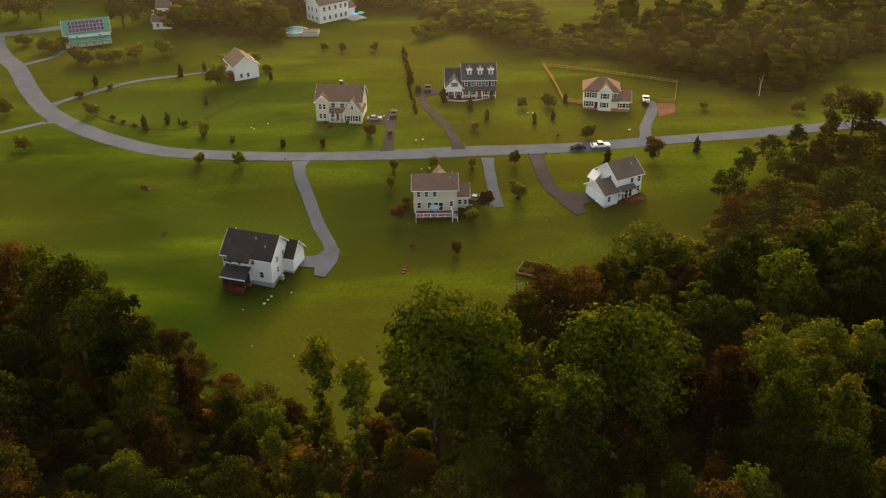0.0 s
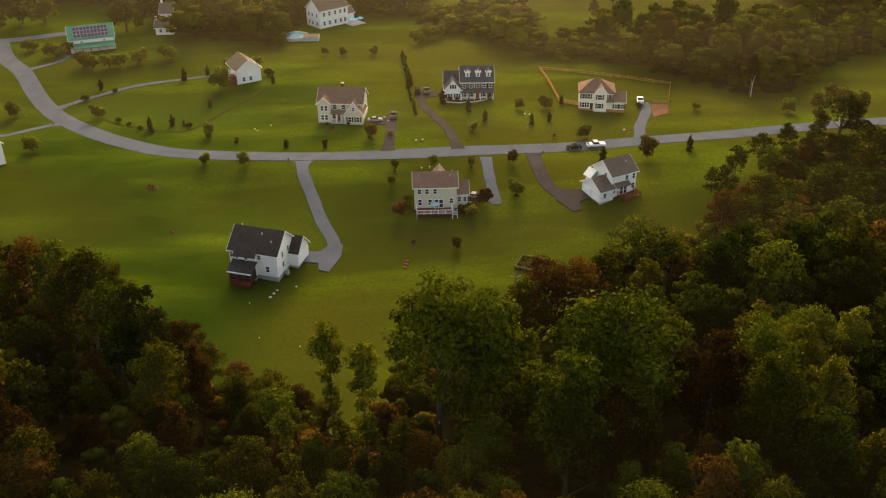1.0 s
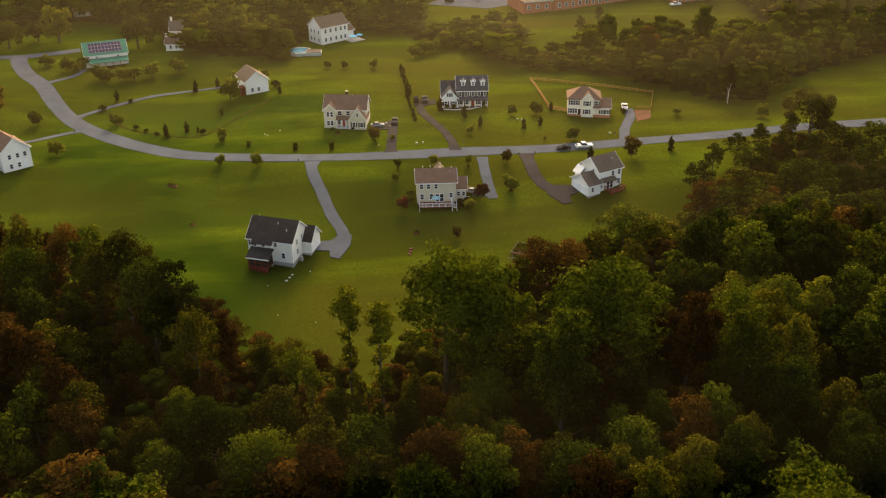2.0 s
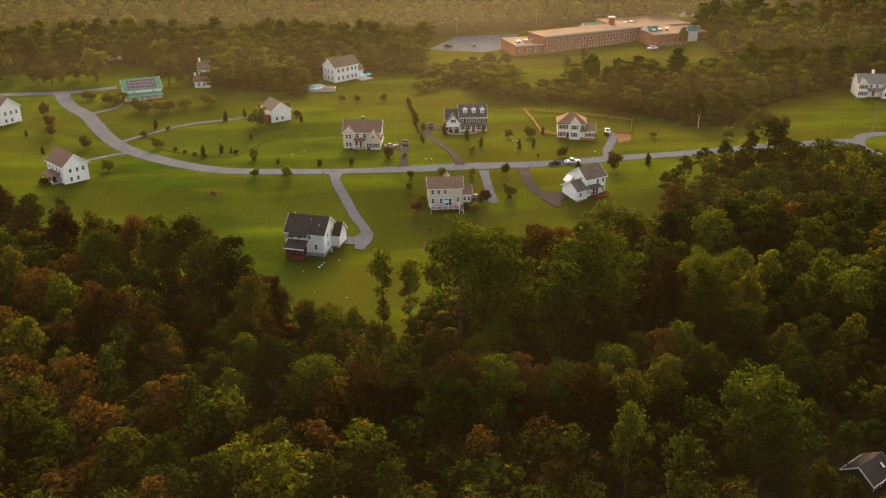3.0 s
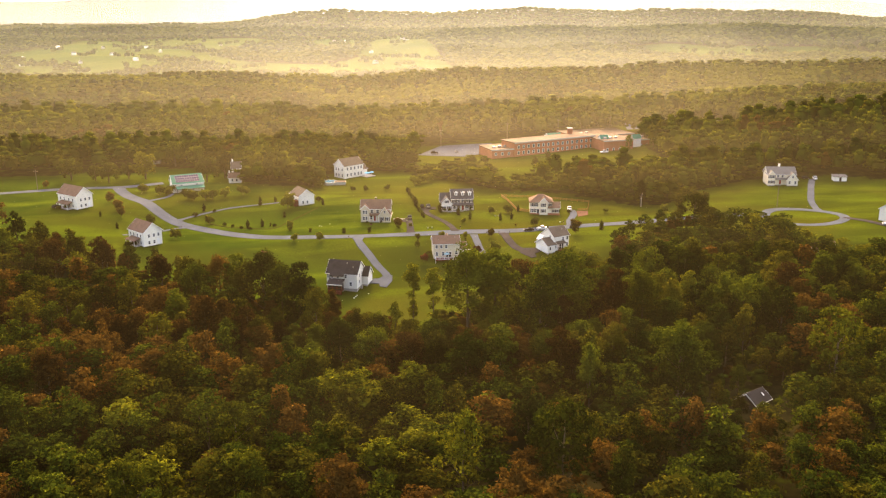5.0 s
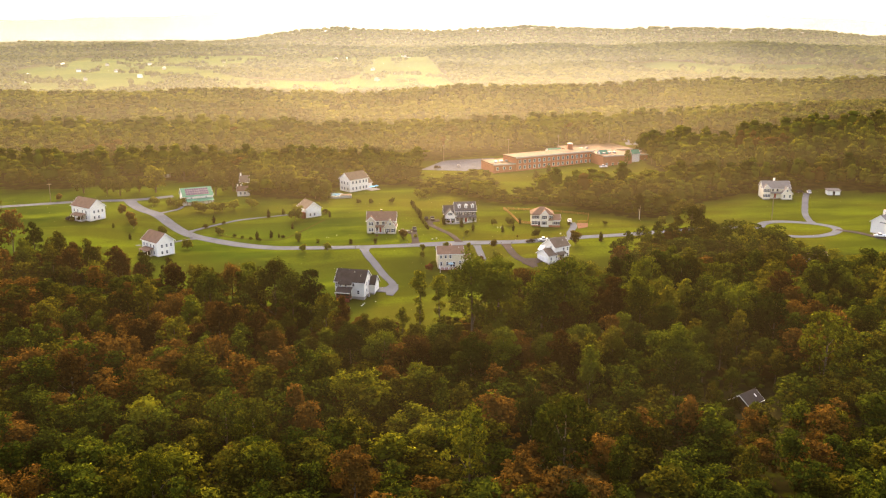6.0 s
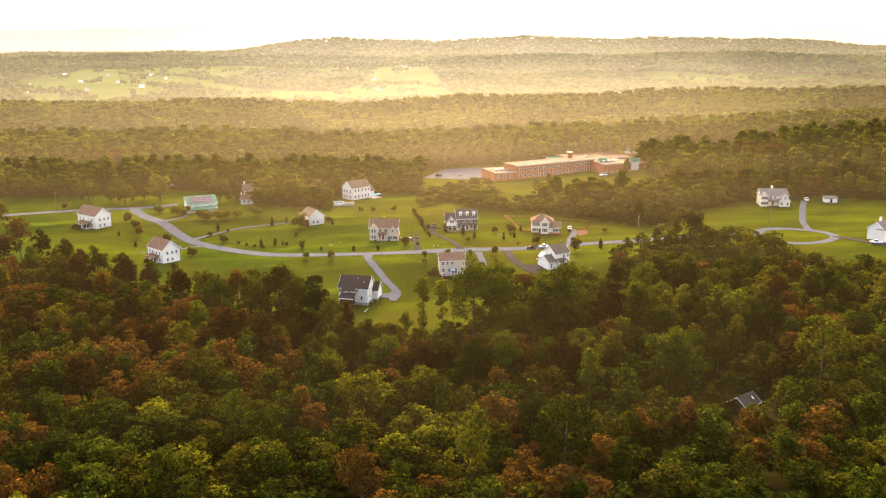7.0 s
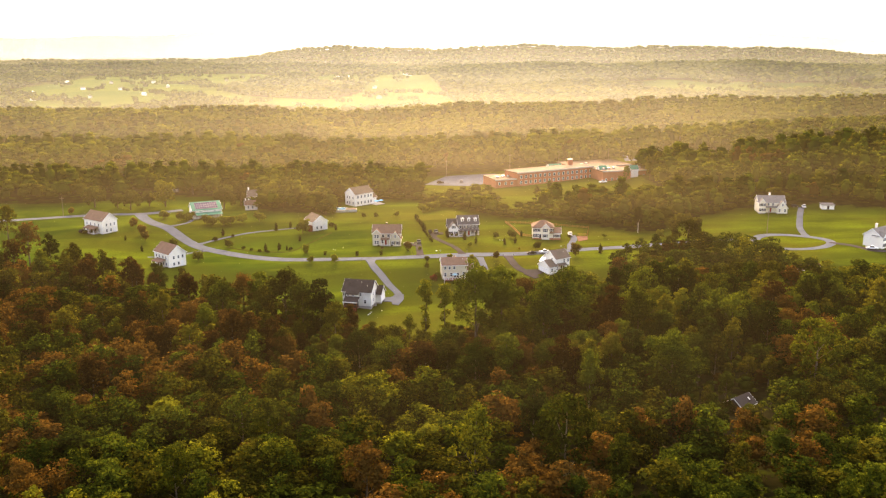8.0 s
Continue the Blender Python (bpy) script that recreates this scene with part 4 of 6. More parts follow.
def vents(h, spots):
    for x, y, z in spots:
        bm = bmesh.new()
        cyl(bm, x, y, z - 0.5, z + 0.45, 0.09, 0.09, 8)
        part("vent_pipe", bm, PLASTIC_WHITE, h)


def deck(h, x0, x1, y0, y1, z, floor_mat, rail_mat, post_mat=None, open_side="N", drop=3.0):
    d = part("deck", boxes((x0, x1, y0, y1, z - 0.2, z)), floor_mat, h)
    rails = [("S", x0, x1, y0), ("W", y0, y1, x0), ("E", y0, y1, x1)]
    for face, a, b, c in rails:
        n = max(2, int((b - a) / 1.6))
        for k in range(n + 1):
            u = a + (b - a) * k / n
            px, py = (u, c) if face == "S" else (c, u)
            part("post", boxes((px - 0.07, px + 0.07, py - 0.07, py + 0.07, z, z + 1.05)), rail_mat, d)
            if k in (0, n):
                part("leg", boxes((px - 0.08, px + 0.08, py - 0.08, py + 0.08, z - drop, z - 0.2)), post_mat or rail_mat, d)
        for zz, t in ((1.0, 0.08), (0.15, 0.06)):
            part("rail", boxes((a, b, c - 0.05, c + 0.05, z + zz, z + zz + t) if face == "S" else (c - 0.05, c + 0.05, a, b, z + zz, z + zz + t)), rail_mat, d)
        bm = bmesh.new()
        m = int((b - a) / 0.3)
        for k in range(m):
            u = a + (b - a) * (k + 0.5) / m
            px, py = (u, c) if face == "S" else (c, u)
            box(bm, px - 0.025, px + 0.025, py - 0.025, py + 0.025, z + 0.2, z + 1.0)
        part("baluster", bm, rail_mat, d)
    return d


def parasol(x, y, z, canvas, label, r=1.5):
    e = tagged(new("parasol"), label, "parasol")
    e.location = (x, y, z)
    bm = bmesh.new()
    cyl(bm, 0, 0, 0, 2.4, 0.03, 0.03, 6)
    part("pole", bm, TRIM, e)
    bm = bmesh.new()
    tip, rim = bm.verts.new((0, 0, 2.6)), [bm.verts.new((r * math.cos(k * math.pi / 4), r * math.sin(k * math.pi / 4), 2.05)) for k in range(8)]
    low = [bm.verts.new((v.co.x, v.co.y, 1.9)) for v in rim]
    for k in range(8):
        bm.faces.new((tip, rim[k], rim[(k + 1) % 8]))
        bm.faces.new((rim[k], low[k], low[(k + 1) % 8], rim[(k + 1) % 8]))
    part("canopy", bm, canvas, e)


def house(x, y, turn, label, sink=0.0, category="house", name="house"):
    e = tagged(new(name), label, category)
    e.matrix_basis = pose(x, y, gz(x, y) - sink, 0, 0, turn)
    return e


def white_house_with_porch():
    h = house(-36.8, 168.3, -18, "white two-storey house with a dark roof and screened porch", -0.3)
    walls(h, -5.6, 5.5, -4.3, 4.3, 5.4, SIDING_WHITE)
    gable_roof(h, -5.6, 5.5, -4.3, 4.3, 5.4, 8.9, "x", SIDING_WHITE, ROOF_DARK)
    walls(h, -3.9, 0.7, -5.3, -4.3, 3.6, SIDING_WHITE, name="bay")
    shed_roof(h, -4.2, 1.0, -5.6, -3.2, 4.6, 6.4, ROOF_DARK)
    part("dormer_wall", boxes((-3.8, 0.6, -5.2, -4.2, 3.6, 4.7)), SIDING_WHITE, h)
    # screened porch with its own roof
    part("porch_floor", boxes((-4.0, 1.0, -8.0, -5.3, 0.0, 0.3)), RED_DECK, h)
    part("screen", boxes((-3.9, 0.9, -7.9, -5.3, 0.3, 2.2)), SCREEN, h)
    for px in (-3.95, -2.3, -0.7, 0.95):
        part("porch_post", boxes((px - 0.08, px + 0.08, -8.02, -7.86, 0.3, 2.2)), RED_DECK, h)
    part("porch_rail", boxes((-4.0, 1.0, -8.03, -7.95, 1.0, 1.15)), RED_DECK, h)
    shed_roof(h, -4.4, 1.4, -8.4, -5.2, 2.2, 3.6, ROOF_DARK)
    part("fascia", boxes((-4.4, 1.4, -8.46, -8.4, 2.12, 2.4)), TRIM, h)
    part("step", boxes((-1.0, 0.8, -8.8, -8.0, -0.8, 0.0)), RED_DECK, h)
    part("deck_skirt", boxes((-4.0, 1.0, -7.96, -7.9, -1.6, 0.0)), RED_DECK, h)
    for u in (-5.1, -4.5):
        window(h, "S", u, -4.32, 4.2, 0.6, 1.3)
        window(h, "S", u, -4.32, 1.7, 0.6, 1.4)
    windows(h, "S", -5.22, (4.15,), (-3.3, -1.2), 0.7, 0.6)
    window(h, "S", 1.4, -4.32, 4.4, 0.7, 1.1)
    window(h, "S", 3.2, -4.32, 1.7, 0.8, 1.3)
    windows(h, "E", 5.52, (1.9, 4.3), (-1.6,), 0.7, 1.2)
    window(h, "E", 1.2, 5.52, 4.4, 0.7, 1.2)
    door(h, "E", -2.9, 5.52, 0.9, 2.1, TRIM)
    # garage wing
    walls(h, 5.5, 7.6, 1.4, 6.8, 3.3, SIDING_WHITE, name="garage_wall")
    gable_roof(h, 5.3, 7.6, 1.4, 6.8, 3.3, 5.9, "x", SIDING_WHITE, ROOF_DARK)
    door(h, "E", 2.8, 7.62, 2.4, 2.2, TRIM, "garage_door", 0.1)
    door(h, "E", 5.4, 7.62, 2.4, 2.2, TRIM, "garage_door", 0.1)
    vents(h, [(1.0, -1.2, 8.2), (3.6, -2.4, 7.2), (-4.6, 0.8, 8.6)])
    part("heat_pump", boxes((5.9, 6.6, -1.8, -1.1, -0.6, 0.5)), FOUNDATION, h)


def front_gabled_beige_house():
    h = house(-24.2, 242.6, -6, "beige two-storey house with brown roof and front gables", 0.0)
    walls(h, -6.3, 6.3, -4.0, 4.2, 5.5, SIDING_BEIGE)
    gable_roof(h, -6.3, 6.3, -4.0, 4.2, 5.5, 8.6, "x", SIDING_BEIGE, ROOF_BROWN)
    walls(h, -6.3, -2.6, -5.0, -4.0, 5.5, SIDING_BEIGE, name="front_bay")
    gable_roof(h, -6.3, -2.6, -5.0, 0.0, 5.5, 7.2, "y", SIDING_BEIGE, ROOF_BROWN, 0.3)
    walls(h, 1.6, 6.5, -6.2, -4.0, 3.2, SIDING_BEIGE, name="garage_wall")
    gable_roof(h, 1.6, 6.5, -6.2, 0.5, 3.2, 6.6, "y", SIDING_BEIGE, ROOF_BROWN, 0.35)
    shed_roof(h, -2.6, 1.6, -5.8, -4.0, 2.7, 3.4, ROOF_BROWN)
    part("porch_floor", boxes((-2.6, 1.6, -5.7, -4.0, -0.2, 0.25)), CONCRETE, h)
    for px in (-2.4, -1.0, 0.3, 1.4):
        part("porch_post", boxes((px - 0.09, px + 0.09, -5.6, -5.42, 0.25, 2.7)), TRIM, h)
    windows(h, "S", -5.02, (1.5, 4.2), (-5.0, -3.9), 0.8, 1.4)
    windows(h, "S", -4.02, (4.3,), (-1.6, 0.9), 1.1, 1.3)
    windows(h, "S", -6.22, (1.5,), (2.9, 5.2), 0.9, 1.4, True)
    window(h, "S", 4.05, -6.22, 4.5, 0.7, 1.0)
    door(h, "S", -0.4, -4.02, 1.0, 2.1, DOOR_RED)
    window(h, "S", -1.9, -4.02, 1.6, 0.9, 1.4)
    windows(h, "E", 6.32, (1.6, 4.2), (-2.0, 1.6), 0.8, 1.3)
    chimney(h, -0.4, 3.0, 5.0, 8.9, 0.3, ROOF_DARK)
    vents(h, [(1.6, 1.2, 8.2)])


def deck_house():
    h = house(2.0, 192.4, 1, "beige house with brown roof and raised white-railed deck", 0.45)
    walls(h, -5.9, 4.1, -4.2, 3.2, 5.6, SIDING_BEIGE, base=4)
    gable_roof(h, -5.9, 4.1, -4.2, 3.2, 5.6, 7.8, "x", SIDING_BEIGE, ROOF_BROWN)
    walls(h, 4.1, 6.8, -3.0, 2.8, 3.2, SIDING_BEIGE, name="side_wing", base=4)
    gable_roof(h, 4.0, 6.8, -3.0, 2.8, 3.2, 5.2, "x", SIDING_BEIGE, ROOF_BROWN)
    gable_roof(h, -1.2, 1.6, 2.0, 4.6, 5.6, 7.4, "y", SIDING_BEIGE, ROOF_TAN)
    walls(h, -1.2, 1.6, 3.2, 4.6, 5.6, SIDING_BEIGE, name="front_bay", base=4)
    windows(h, "S", -4.22, (4.5,), (-4.7, -2.9, -1.0), 0.8, 1.2)
    windows(h, "S", -4.22, (1.7,), (-4.6, -2.2), 0.8, 1.4)
    patio_door(h, "S", -0.2, -4.22, 0.3)
    window(h, "S", 2.8, -4.22, 2.0, 0.8, 1.2)
    windows(h, "S", -3.02, (1.8,), (4.8, 6.1), 0.7, 1.1)
    windows(h, "S", -4.22, (-1.0,), (-4.4, -2.0, 0.6), 0.8, 1.1)
    part("patio", boxes((-5.4, 2.4, -9.4, -4.2, -2.9, -1.75)), CONCRETE, h)
    deck(h, -5.4, 2.9, -7.6, -4.24, 0.25, RED_DECK, TRIM, TRIM, drop=2.4)
    st = bmesh.new()
    for k in range(8):
        box(st, 3.0, 4.1, -5.4 - k * 0.32, -5.1 - k * 0.32, 0.05 - k * 0.24, 0.12 - k * 0.24)
    stair = part("deck_stair", st, TRIM, h)
    for x in (3.0, 4.1):
        rb = bmesh.new()
        prism(rb, [(-5.1, 1.0), (-7.7, -0.95), (-7.7, -0.8), (-5.1, 1.15)], x - 0.05, x + 0.05, "x")
        part("stair_rail", rb, TRIM, stair)
        for k in range(3):
            yy = -5.2 - k * 1.2
            part("stair_post", boxes((x - 0.06, x + 0.06, yy - 0.06, yy + 0.06, -0.1 - k * 0.9, 1.05 - k * 0.9)), TRIM, stair)
    part("steps_landing", boxes((6.8, 7.9, -1.4, 0.4, -0.6, 0.1)), CONCRETE, h)
    vents(h, [(2.6, -1.6, 7.2), (3.2, 0.4, 7.4)])
    parasol(1.0, 186.0, gz(2.0, 192.4) - 0.2, TEAL_CANVAS, "teal parasol open over the deck", 1.2)


def white_red_deck_house():
    h = house(43.2, 190.6, 28, "white two-storey house with grey roof and red deck", 0.0)
    walls(h, 0.0, 7.4, 0.0, 7.4, 5.7, SIDING_WHITE)
    gable_roof(h, 0.0, 7.4, 0.0, 7.4, 5.7, 8.4, "x", SIDING_WHITE, ROOF_TAN)
    walls(h, -3.8, 0.0, -0.8, 6.4, 2.9, SIDING_WHITE, name="garage_wall")
    gable_roof(h, -3.8, 0.1, -0.8, 6.4, 2.9, 5.0, "x", SIDING_WHITE, ROOF_TAN)
    door(h, "W", 1.2, -3.82, 2.5, 2.1, TRIM, "garage_door", 0.0)
    door(h, "W", 4.3, -3.82, 2.5, 2.1, TRIM, "garage_door", 0.0)
    window(h, "S", -2.6, -0.82, 1.6, 0.7, 1.2)
    windows(h, "S", -0.02, (4.5, 2.0), (6.5,), 0.8, 1.3)
    window(h, "S", 4.4, -0.02, 4.5, 0.8, 1.2)
    window(h, "S", 0.8, -0.02, 1.7, 0.6, 1.1)
    window(h, "W", 2.4, -0.02, 5.2, 0.7, 1.1)
    patio_door(h, "S", 3.6, -0.02, 0.4)
    shed_roof(h, 0.6, 5.0, -1.4, 0.0, 2.9, 3.6, ROOF_TAN)
    deck(h, 2.0, 6.8, -2.6, -0.04, 0.35, RED_DECK, RED_DECK, RED_DECK, drop=2.0)
    part("deck_skirt", boxes((2.0, 6.8, -2.66, -2.6, -1.6, 0.15)), RED_DECK, h)
    walls(h, -1.6, 0.8, 6.4, 8.0, 3.8, SIDING_WHITE, name="entry_wall")
    gable_roof(h, -1.6, 0.8, 6.0, 8.0, 3.8, 5.0, "y", SIDING_WHITE, SIDING_WHITE)
    vents(h, [(5.6, 2.2, 7.4)])


def dormer_house():
    h = house(12.6, 259.6, 0, "grey colonial house with dark roof, dormers and porch", 0.0)
    walls(h, -2.6, 7.0, -4.0, 4.2, 5.4, SIDING_CREAM)
    gable_roof(h, -2.6, 7.0, -4.0, 4.2, 5.4, 8.8, "x", SIDING_CREAM, ROOF_SLATE)
    walls(h, -7.4, -2.6, -5.2, 3.4, 3.4, SIDING_WHITE, name="wing_wall")
    gable_roof(h, -7.4, -2.6, -5.2, 0.6, 3.4, 6.0, "y", SIDING_WHITE, ROOF_SLATE, 0.35)
    gable_roof(h, -7.4, -2.5, -1.4, 3.6, 3.4, 7.0, "x", SIDING_WHITE, ROOF_SLATE)
    for dx in (-0.6, 2.5, 5.6):
        part("dormer", boxes((dx - 0.6, dx + 0.6, -2.9, -0.4, 6.2, 8.0)), TRIM, h)
        gable_roof(h, dx - 0.6, dx + 0.6, -2.95, -0.3, 8.0, 8.6, "y", TRIM, ROOF_SLATE, 0.15, 0.1)
        window(h, "S", dx, -2.92, 7.2, 0.55, 1.0)
    shed_roof(h, -2.8, 7.2, -6.2, -4.0, 2.6, 3.3, ROOF_SLATE)
    part("porch_floor", boxes((-2.6, 7.0, -6.0, -4.0, -0.3, 0.25)), CONCRETE, h)
    for k in range(6):
        px = -2.5 + k * 1.88
        part("porch_post", boxes((px - 0.1, px + 0.1, -5.95, -5.75, 0.25, 2.6)), TRIM, h)
    windows(h, "S", -4.02, (4.2,), (-1.6, 0.3, 2.4, 4.4, 6.2), 0.8, 1.3, True)
    windows(h, "S", -4.02, (1.5,), (-1.4, 0.6, 4.3, 6.1), 0.8, 1.4, True)
    door(h, "S", 2.4, -4.02, 1.0, 2.1, DOOR_RED)
    windows(h, "S", -5.22, (1.5,), (-6.2, -3.8), 0.9, 1.3, True)
    window(h, "S", -5.0, -5.22, 4.3, 0.8, 1.1, True)
    # curved front walk
    patch("garden_path", [(5.4, 252.4), (9, 251.2), (14, 251.6), (17.4, 253.6), (17.0, 254.2), (13.8, 252.3), (9, 251.9), (5.6, 253.0)], CONCRETE, "curved pale concrete front path", "path", 0.12)


def hip_house():
    h = house(50.8, 248.6, -8, "cream house with brown hipped roof and dark shutters", 0.0)
    walls(h, -6.4, 3.4, -3.9, 4.0, 5.5, SIDING_CREAM)
    hip_roof(h, -6.4, 3.4, -3.9, 4.0, 5.5, 8.4, ROOF_BROWN)
    part("brick_base", boxes((-6.45, 3.45, -3.98, -3.9, -1.0, 0.6)), BRICK, h)
    walls(h, -2.2, 1.4, -4.6, -3.9, 5.5, SIDING_CREAM, name="front_bay")
    gable_roof(h, -2.2, 1.4, -4.6, 0.0, 5.5, 7.4, "y", SIDING_CREAM, ROOF_BROWN, 0.3)
    walls(h, 3.4, 6.6, -4.2, 2.6, 3.0, SIDING_CREAM, name="garage_wall")
    gable_roof(h, 3.2, 6.6, -4.2, 2.6, 3.0, 4.9, "x", SIDING_CREAM, ROOF_BROWN)
    part("brick_base", boxes((1.4, 6.65, -4.28, -4.2, -1.0, 0.6)), BRICK, h)
    shed_roof(h, 1.2, 3.6, -4.8, -3.9, 2.9, 3.6, ROOF_BROWN)
    windows(h, "S", -3.92, (1.7, 4.3), (-5.3, -3.8), 0.8, 1.4, True)
    windows(h, "S", -4.62, (1.7, 4.3), (-0.6,), 1.2, 1.4, True)
    window(h, "S", 2.3, -3.92, 4.3, 1.0, 1.2, True)
    windows(h, "S", -4.22, (1.6,), (4.1, 5.8), 0.7, 1.2, True)
    door(h, "S", -2.9, -3.92, 1.0, 2.1, SHUTTER)


def gable_end_house(x, y, turn, half, deep, eave, ridge, wall, roof, label, rows=2, back_porch=False):
    """A house whose gable end is its south face."""
    h = house(x, y, turn, label, 0.0)
    walls(h, -half, half, -deep, deep, eave, wall, base=3)
    gable_roof(h, -half, half, -deep, deep, eave, ridge, "y", wall, roof)
    windows(h, "S", -deep - 0.02, [1.4 + 2.7 * k for k in range(rows)], (-half * 0.45, half * 0.1), 0.8, 1.2)
    door(h, "S", half * 0.55, -deep - 0.02, 0.9, 2.1, TRIM)
    windows(h, "S", -deep - 0.02, [1.4 + 2.7 * (rows - 1)], (half * 0.6,), 0.8, 1.2)
    windows(h, "W", -half - 0.02, [1.4 + 2.7 * k for k in range(rows)], (-deep * 0.6, -deep * 0.2, deep * 0.3, deep * 0.7), 0.8, 1.2)
    if back_porch:
        part("porch_floor", boxes((-half - 3, -half, -deep * 0.6, deep * 0.6, 0.0, 0.25)), CONCRETE, h)
        shed_roof(h, -half - 3.2, -half, -deep * 0.6, deep * 0.6, 2.4, 3.2, roof, "W")
        for k in (-0.55, 0, 0.55):
            part("porch_post", boxes((-half - 3, -half - 2.84, deep * k - 0.08, deep * k + 0.08, 0.25, 2.4)), TRIM, h)
    return h


def barn():
    h = house(-117.0, 313.0, 20, "long white barn with green metal roof and solar panels", 0.0, "barn", "barn")
    walls(h, -7.4, 7.4, -4.6, 5.6, 4.4, SIDING_WHITE)
    gable_roof(h, -7.4, 7.4, -4.6, 5.6, 4.4, 7.6, "x", SIDING_WHITE, ROOF_GREEN, ridge=0.62)
    shed_roof(h, -6.2, 7.4, -8.0, -4.7, 2.2, 3.1, ROOF_GREEN)
    for k in range(6):
        px = -6.0 + k * 2.6
        part("porch_post", boxes((px - 0.1, px + 0.1, -7.8, -7.6, -0.8, 2.2)), WOOD_POLE, h)
    slope = math.atan2(3.2, 6.32)
    pan = mesh_of("solar_panel", boxes((-0.52, 0.52, -0.82, 0.82, 0.0, 0.06)), PANEL)
    fr = mesh_of("panel_frame", boxes((-0.56, 0.56, -0.86, -0.82, 0, 0.08), (-0.56, 0.56, 0.82, 0.86, 0, 0.08), (-0.56, -0.52, -0.82, 0.82, 0, 0.08), (0.52, 0.56, -0.82, 0.82, 0, 0.08)), RIM)
    for r in range(3):
        for c in range(10):
            d = 1.6 + r * 1.8
            p = share("solar_panel", pan, h, pose(-5.2 + c * 1.15, -4.6 + d * math.cos(slope), 4.4 + 0.28 + d * math.sin(slope), math.degrees(slope)))
            share("panel_frame", fr, p, Matrix())
    windows(h, "S", -4.62, (3.6,), (-3.4, 4.0), 0.8, 0.5)


def farmhouse():
    h = house(-95.2, 331.5, 4, "old narrow white farmhouse with brown roof", 0.0)
    walls(h, -2.0, 2.6, 0.0, 8.6, 6.6, SIDING_WHITE)
    gable_roof(h, -2.0, 2.6, 0.0, 8.6, 6.6, 9.4, "x", SIDING_WHITE, ROOF_TAN)
    walls(h, -3.4, 3.0, -4.6, 0.0, 2.8, SIDING_WHITE, name="front_wing")
    gable_roof(h, -3.4, 3.0, -4.6, 0.2, 2.8, 4.9, "x", SIDING_WHITE, ROOF_BROWN)
    chimney(h, -1.6, 4.3, 8.0, 10.8, 0.35, SIDING_WHITE)
    chimney(h, -3.1, -2.2, 3.8, 6.0, 0.3, SIDING_WHITE)
    windows(h, "S", -4.62, (1.5,), (-1.6, 0.6), 0.8, 1.2)
    windows(h, "S", -0.02, (5.2,), (-0.8, 1.4), 0.7, 1.2)
    shed_roof(h, 0.4, 3.4, -1.6, 0.0, 4.0, 4.8, ROOF_DARK)


def pool_house():
    h = house(-36.6, 339.2, 40, "large white house with tan roof above the pool", 0.0)
    walls(h, -6.6, 6.2, -4.2, 4.4, 6.6, SIDING_WHITE)
    gable_roof(h, -6.6, 6.2, -4.2, 4.4, 6.6, 9.8, "x", SIDING_WHITE, ROOF_TAN)
    walls(h, 6.2, 9.6, -3.4, 3.0, 3.4, SIDING_WHITE, name="side_wing")
    gable_roof(h, 6.0, 9.6, -3.4, 3.0, 3.4, 5.6, "x", SIDING_WHITE, ROOF_TAN)
    windows(h, "W", -6.62, (1.6, 4.6), (-2.4, 0.4, 2.6), 0.8, 1.3)
    windows(h, "S", -4.22, (1.7, 5.0), (-4.6, -2.2, 0.4, 2.8, 4.8), 0.9, 1.4)
    part("patio", boxes((4.6, 11.0, -9.0, -3.4, -0.8, 0.1)), CONCRETE, h)
    parasol(-27.0, 337.6, gz(-27, 337.6), BLUE_CANVAS, "bright blue parasol over a patio", 1.7)
    parasol(-24.6, 339.6, gz(-24.6, 339.6), BLUE_CANVAS, "bright blue parasol over a patio", 1.3)
    p = tagged(new("swimming_pool"), "raised round swimming pool with white deck surround", "pool")
    p.location = (-46.6, 321.0, gz(-46.6, 321))
    bm = bmesh.new()
    cyl(bm, 0, 0, -0.8, 1.2, 4.4, 4.4, 24)
    part("pool_wall", bm, PLASTIC_WHITE, p)
    bm = bmesh.new()
    cyl(bm, 0, 0, 1.2, 1.24, 3.9, 3.9, 24)
    part("water", bm, WATER, p)
    part("pool_deck", boxes((2.6, 8.4, -4.2, 0.4, -0.6, 1.4)), PLASTIC_WHITE, p)
    part("deck_boards", boxes((2.7, 8.3, -4.1, 0.3, 1.4, 1.5)), ROOF_TAN, p)
    for k in range(7):
        a = 2.2 + k * 0.35
        part("rail_post", boxes((4.3 * math.cos(a) - 0.05, 4.3 * math.cos(a) + 0.05, 4.3 * math.sin(a) - 0.05, 4.3 * math.sin(a) + 0.05, 1.2, 2.1)), PLASTIC_WHITE, p)


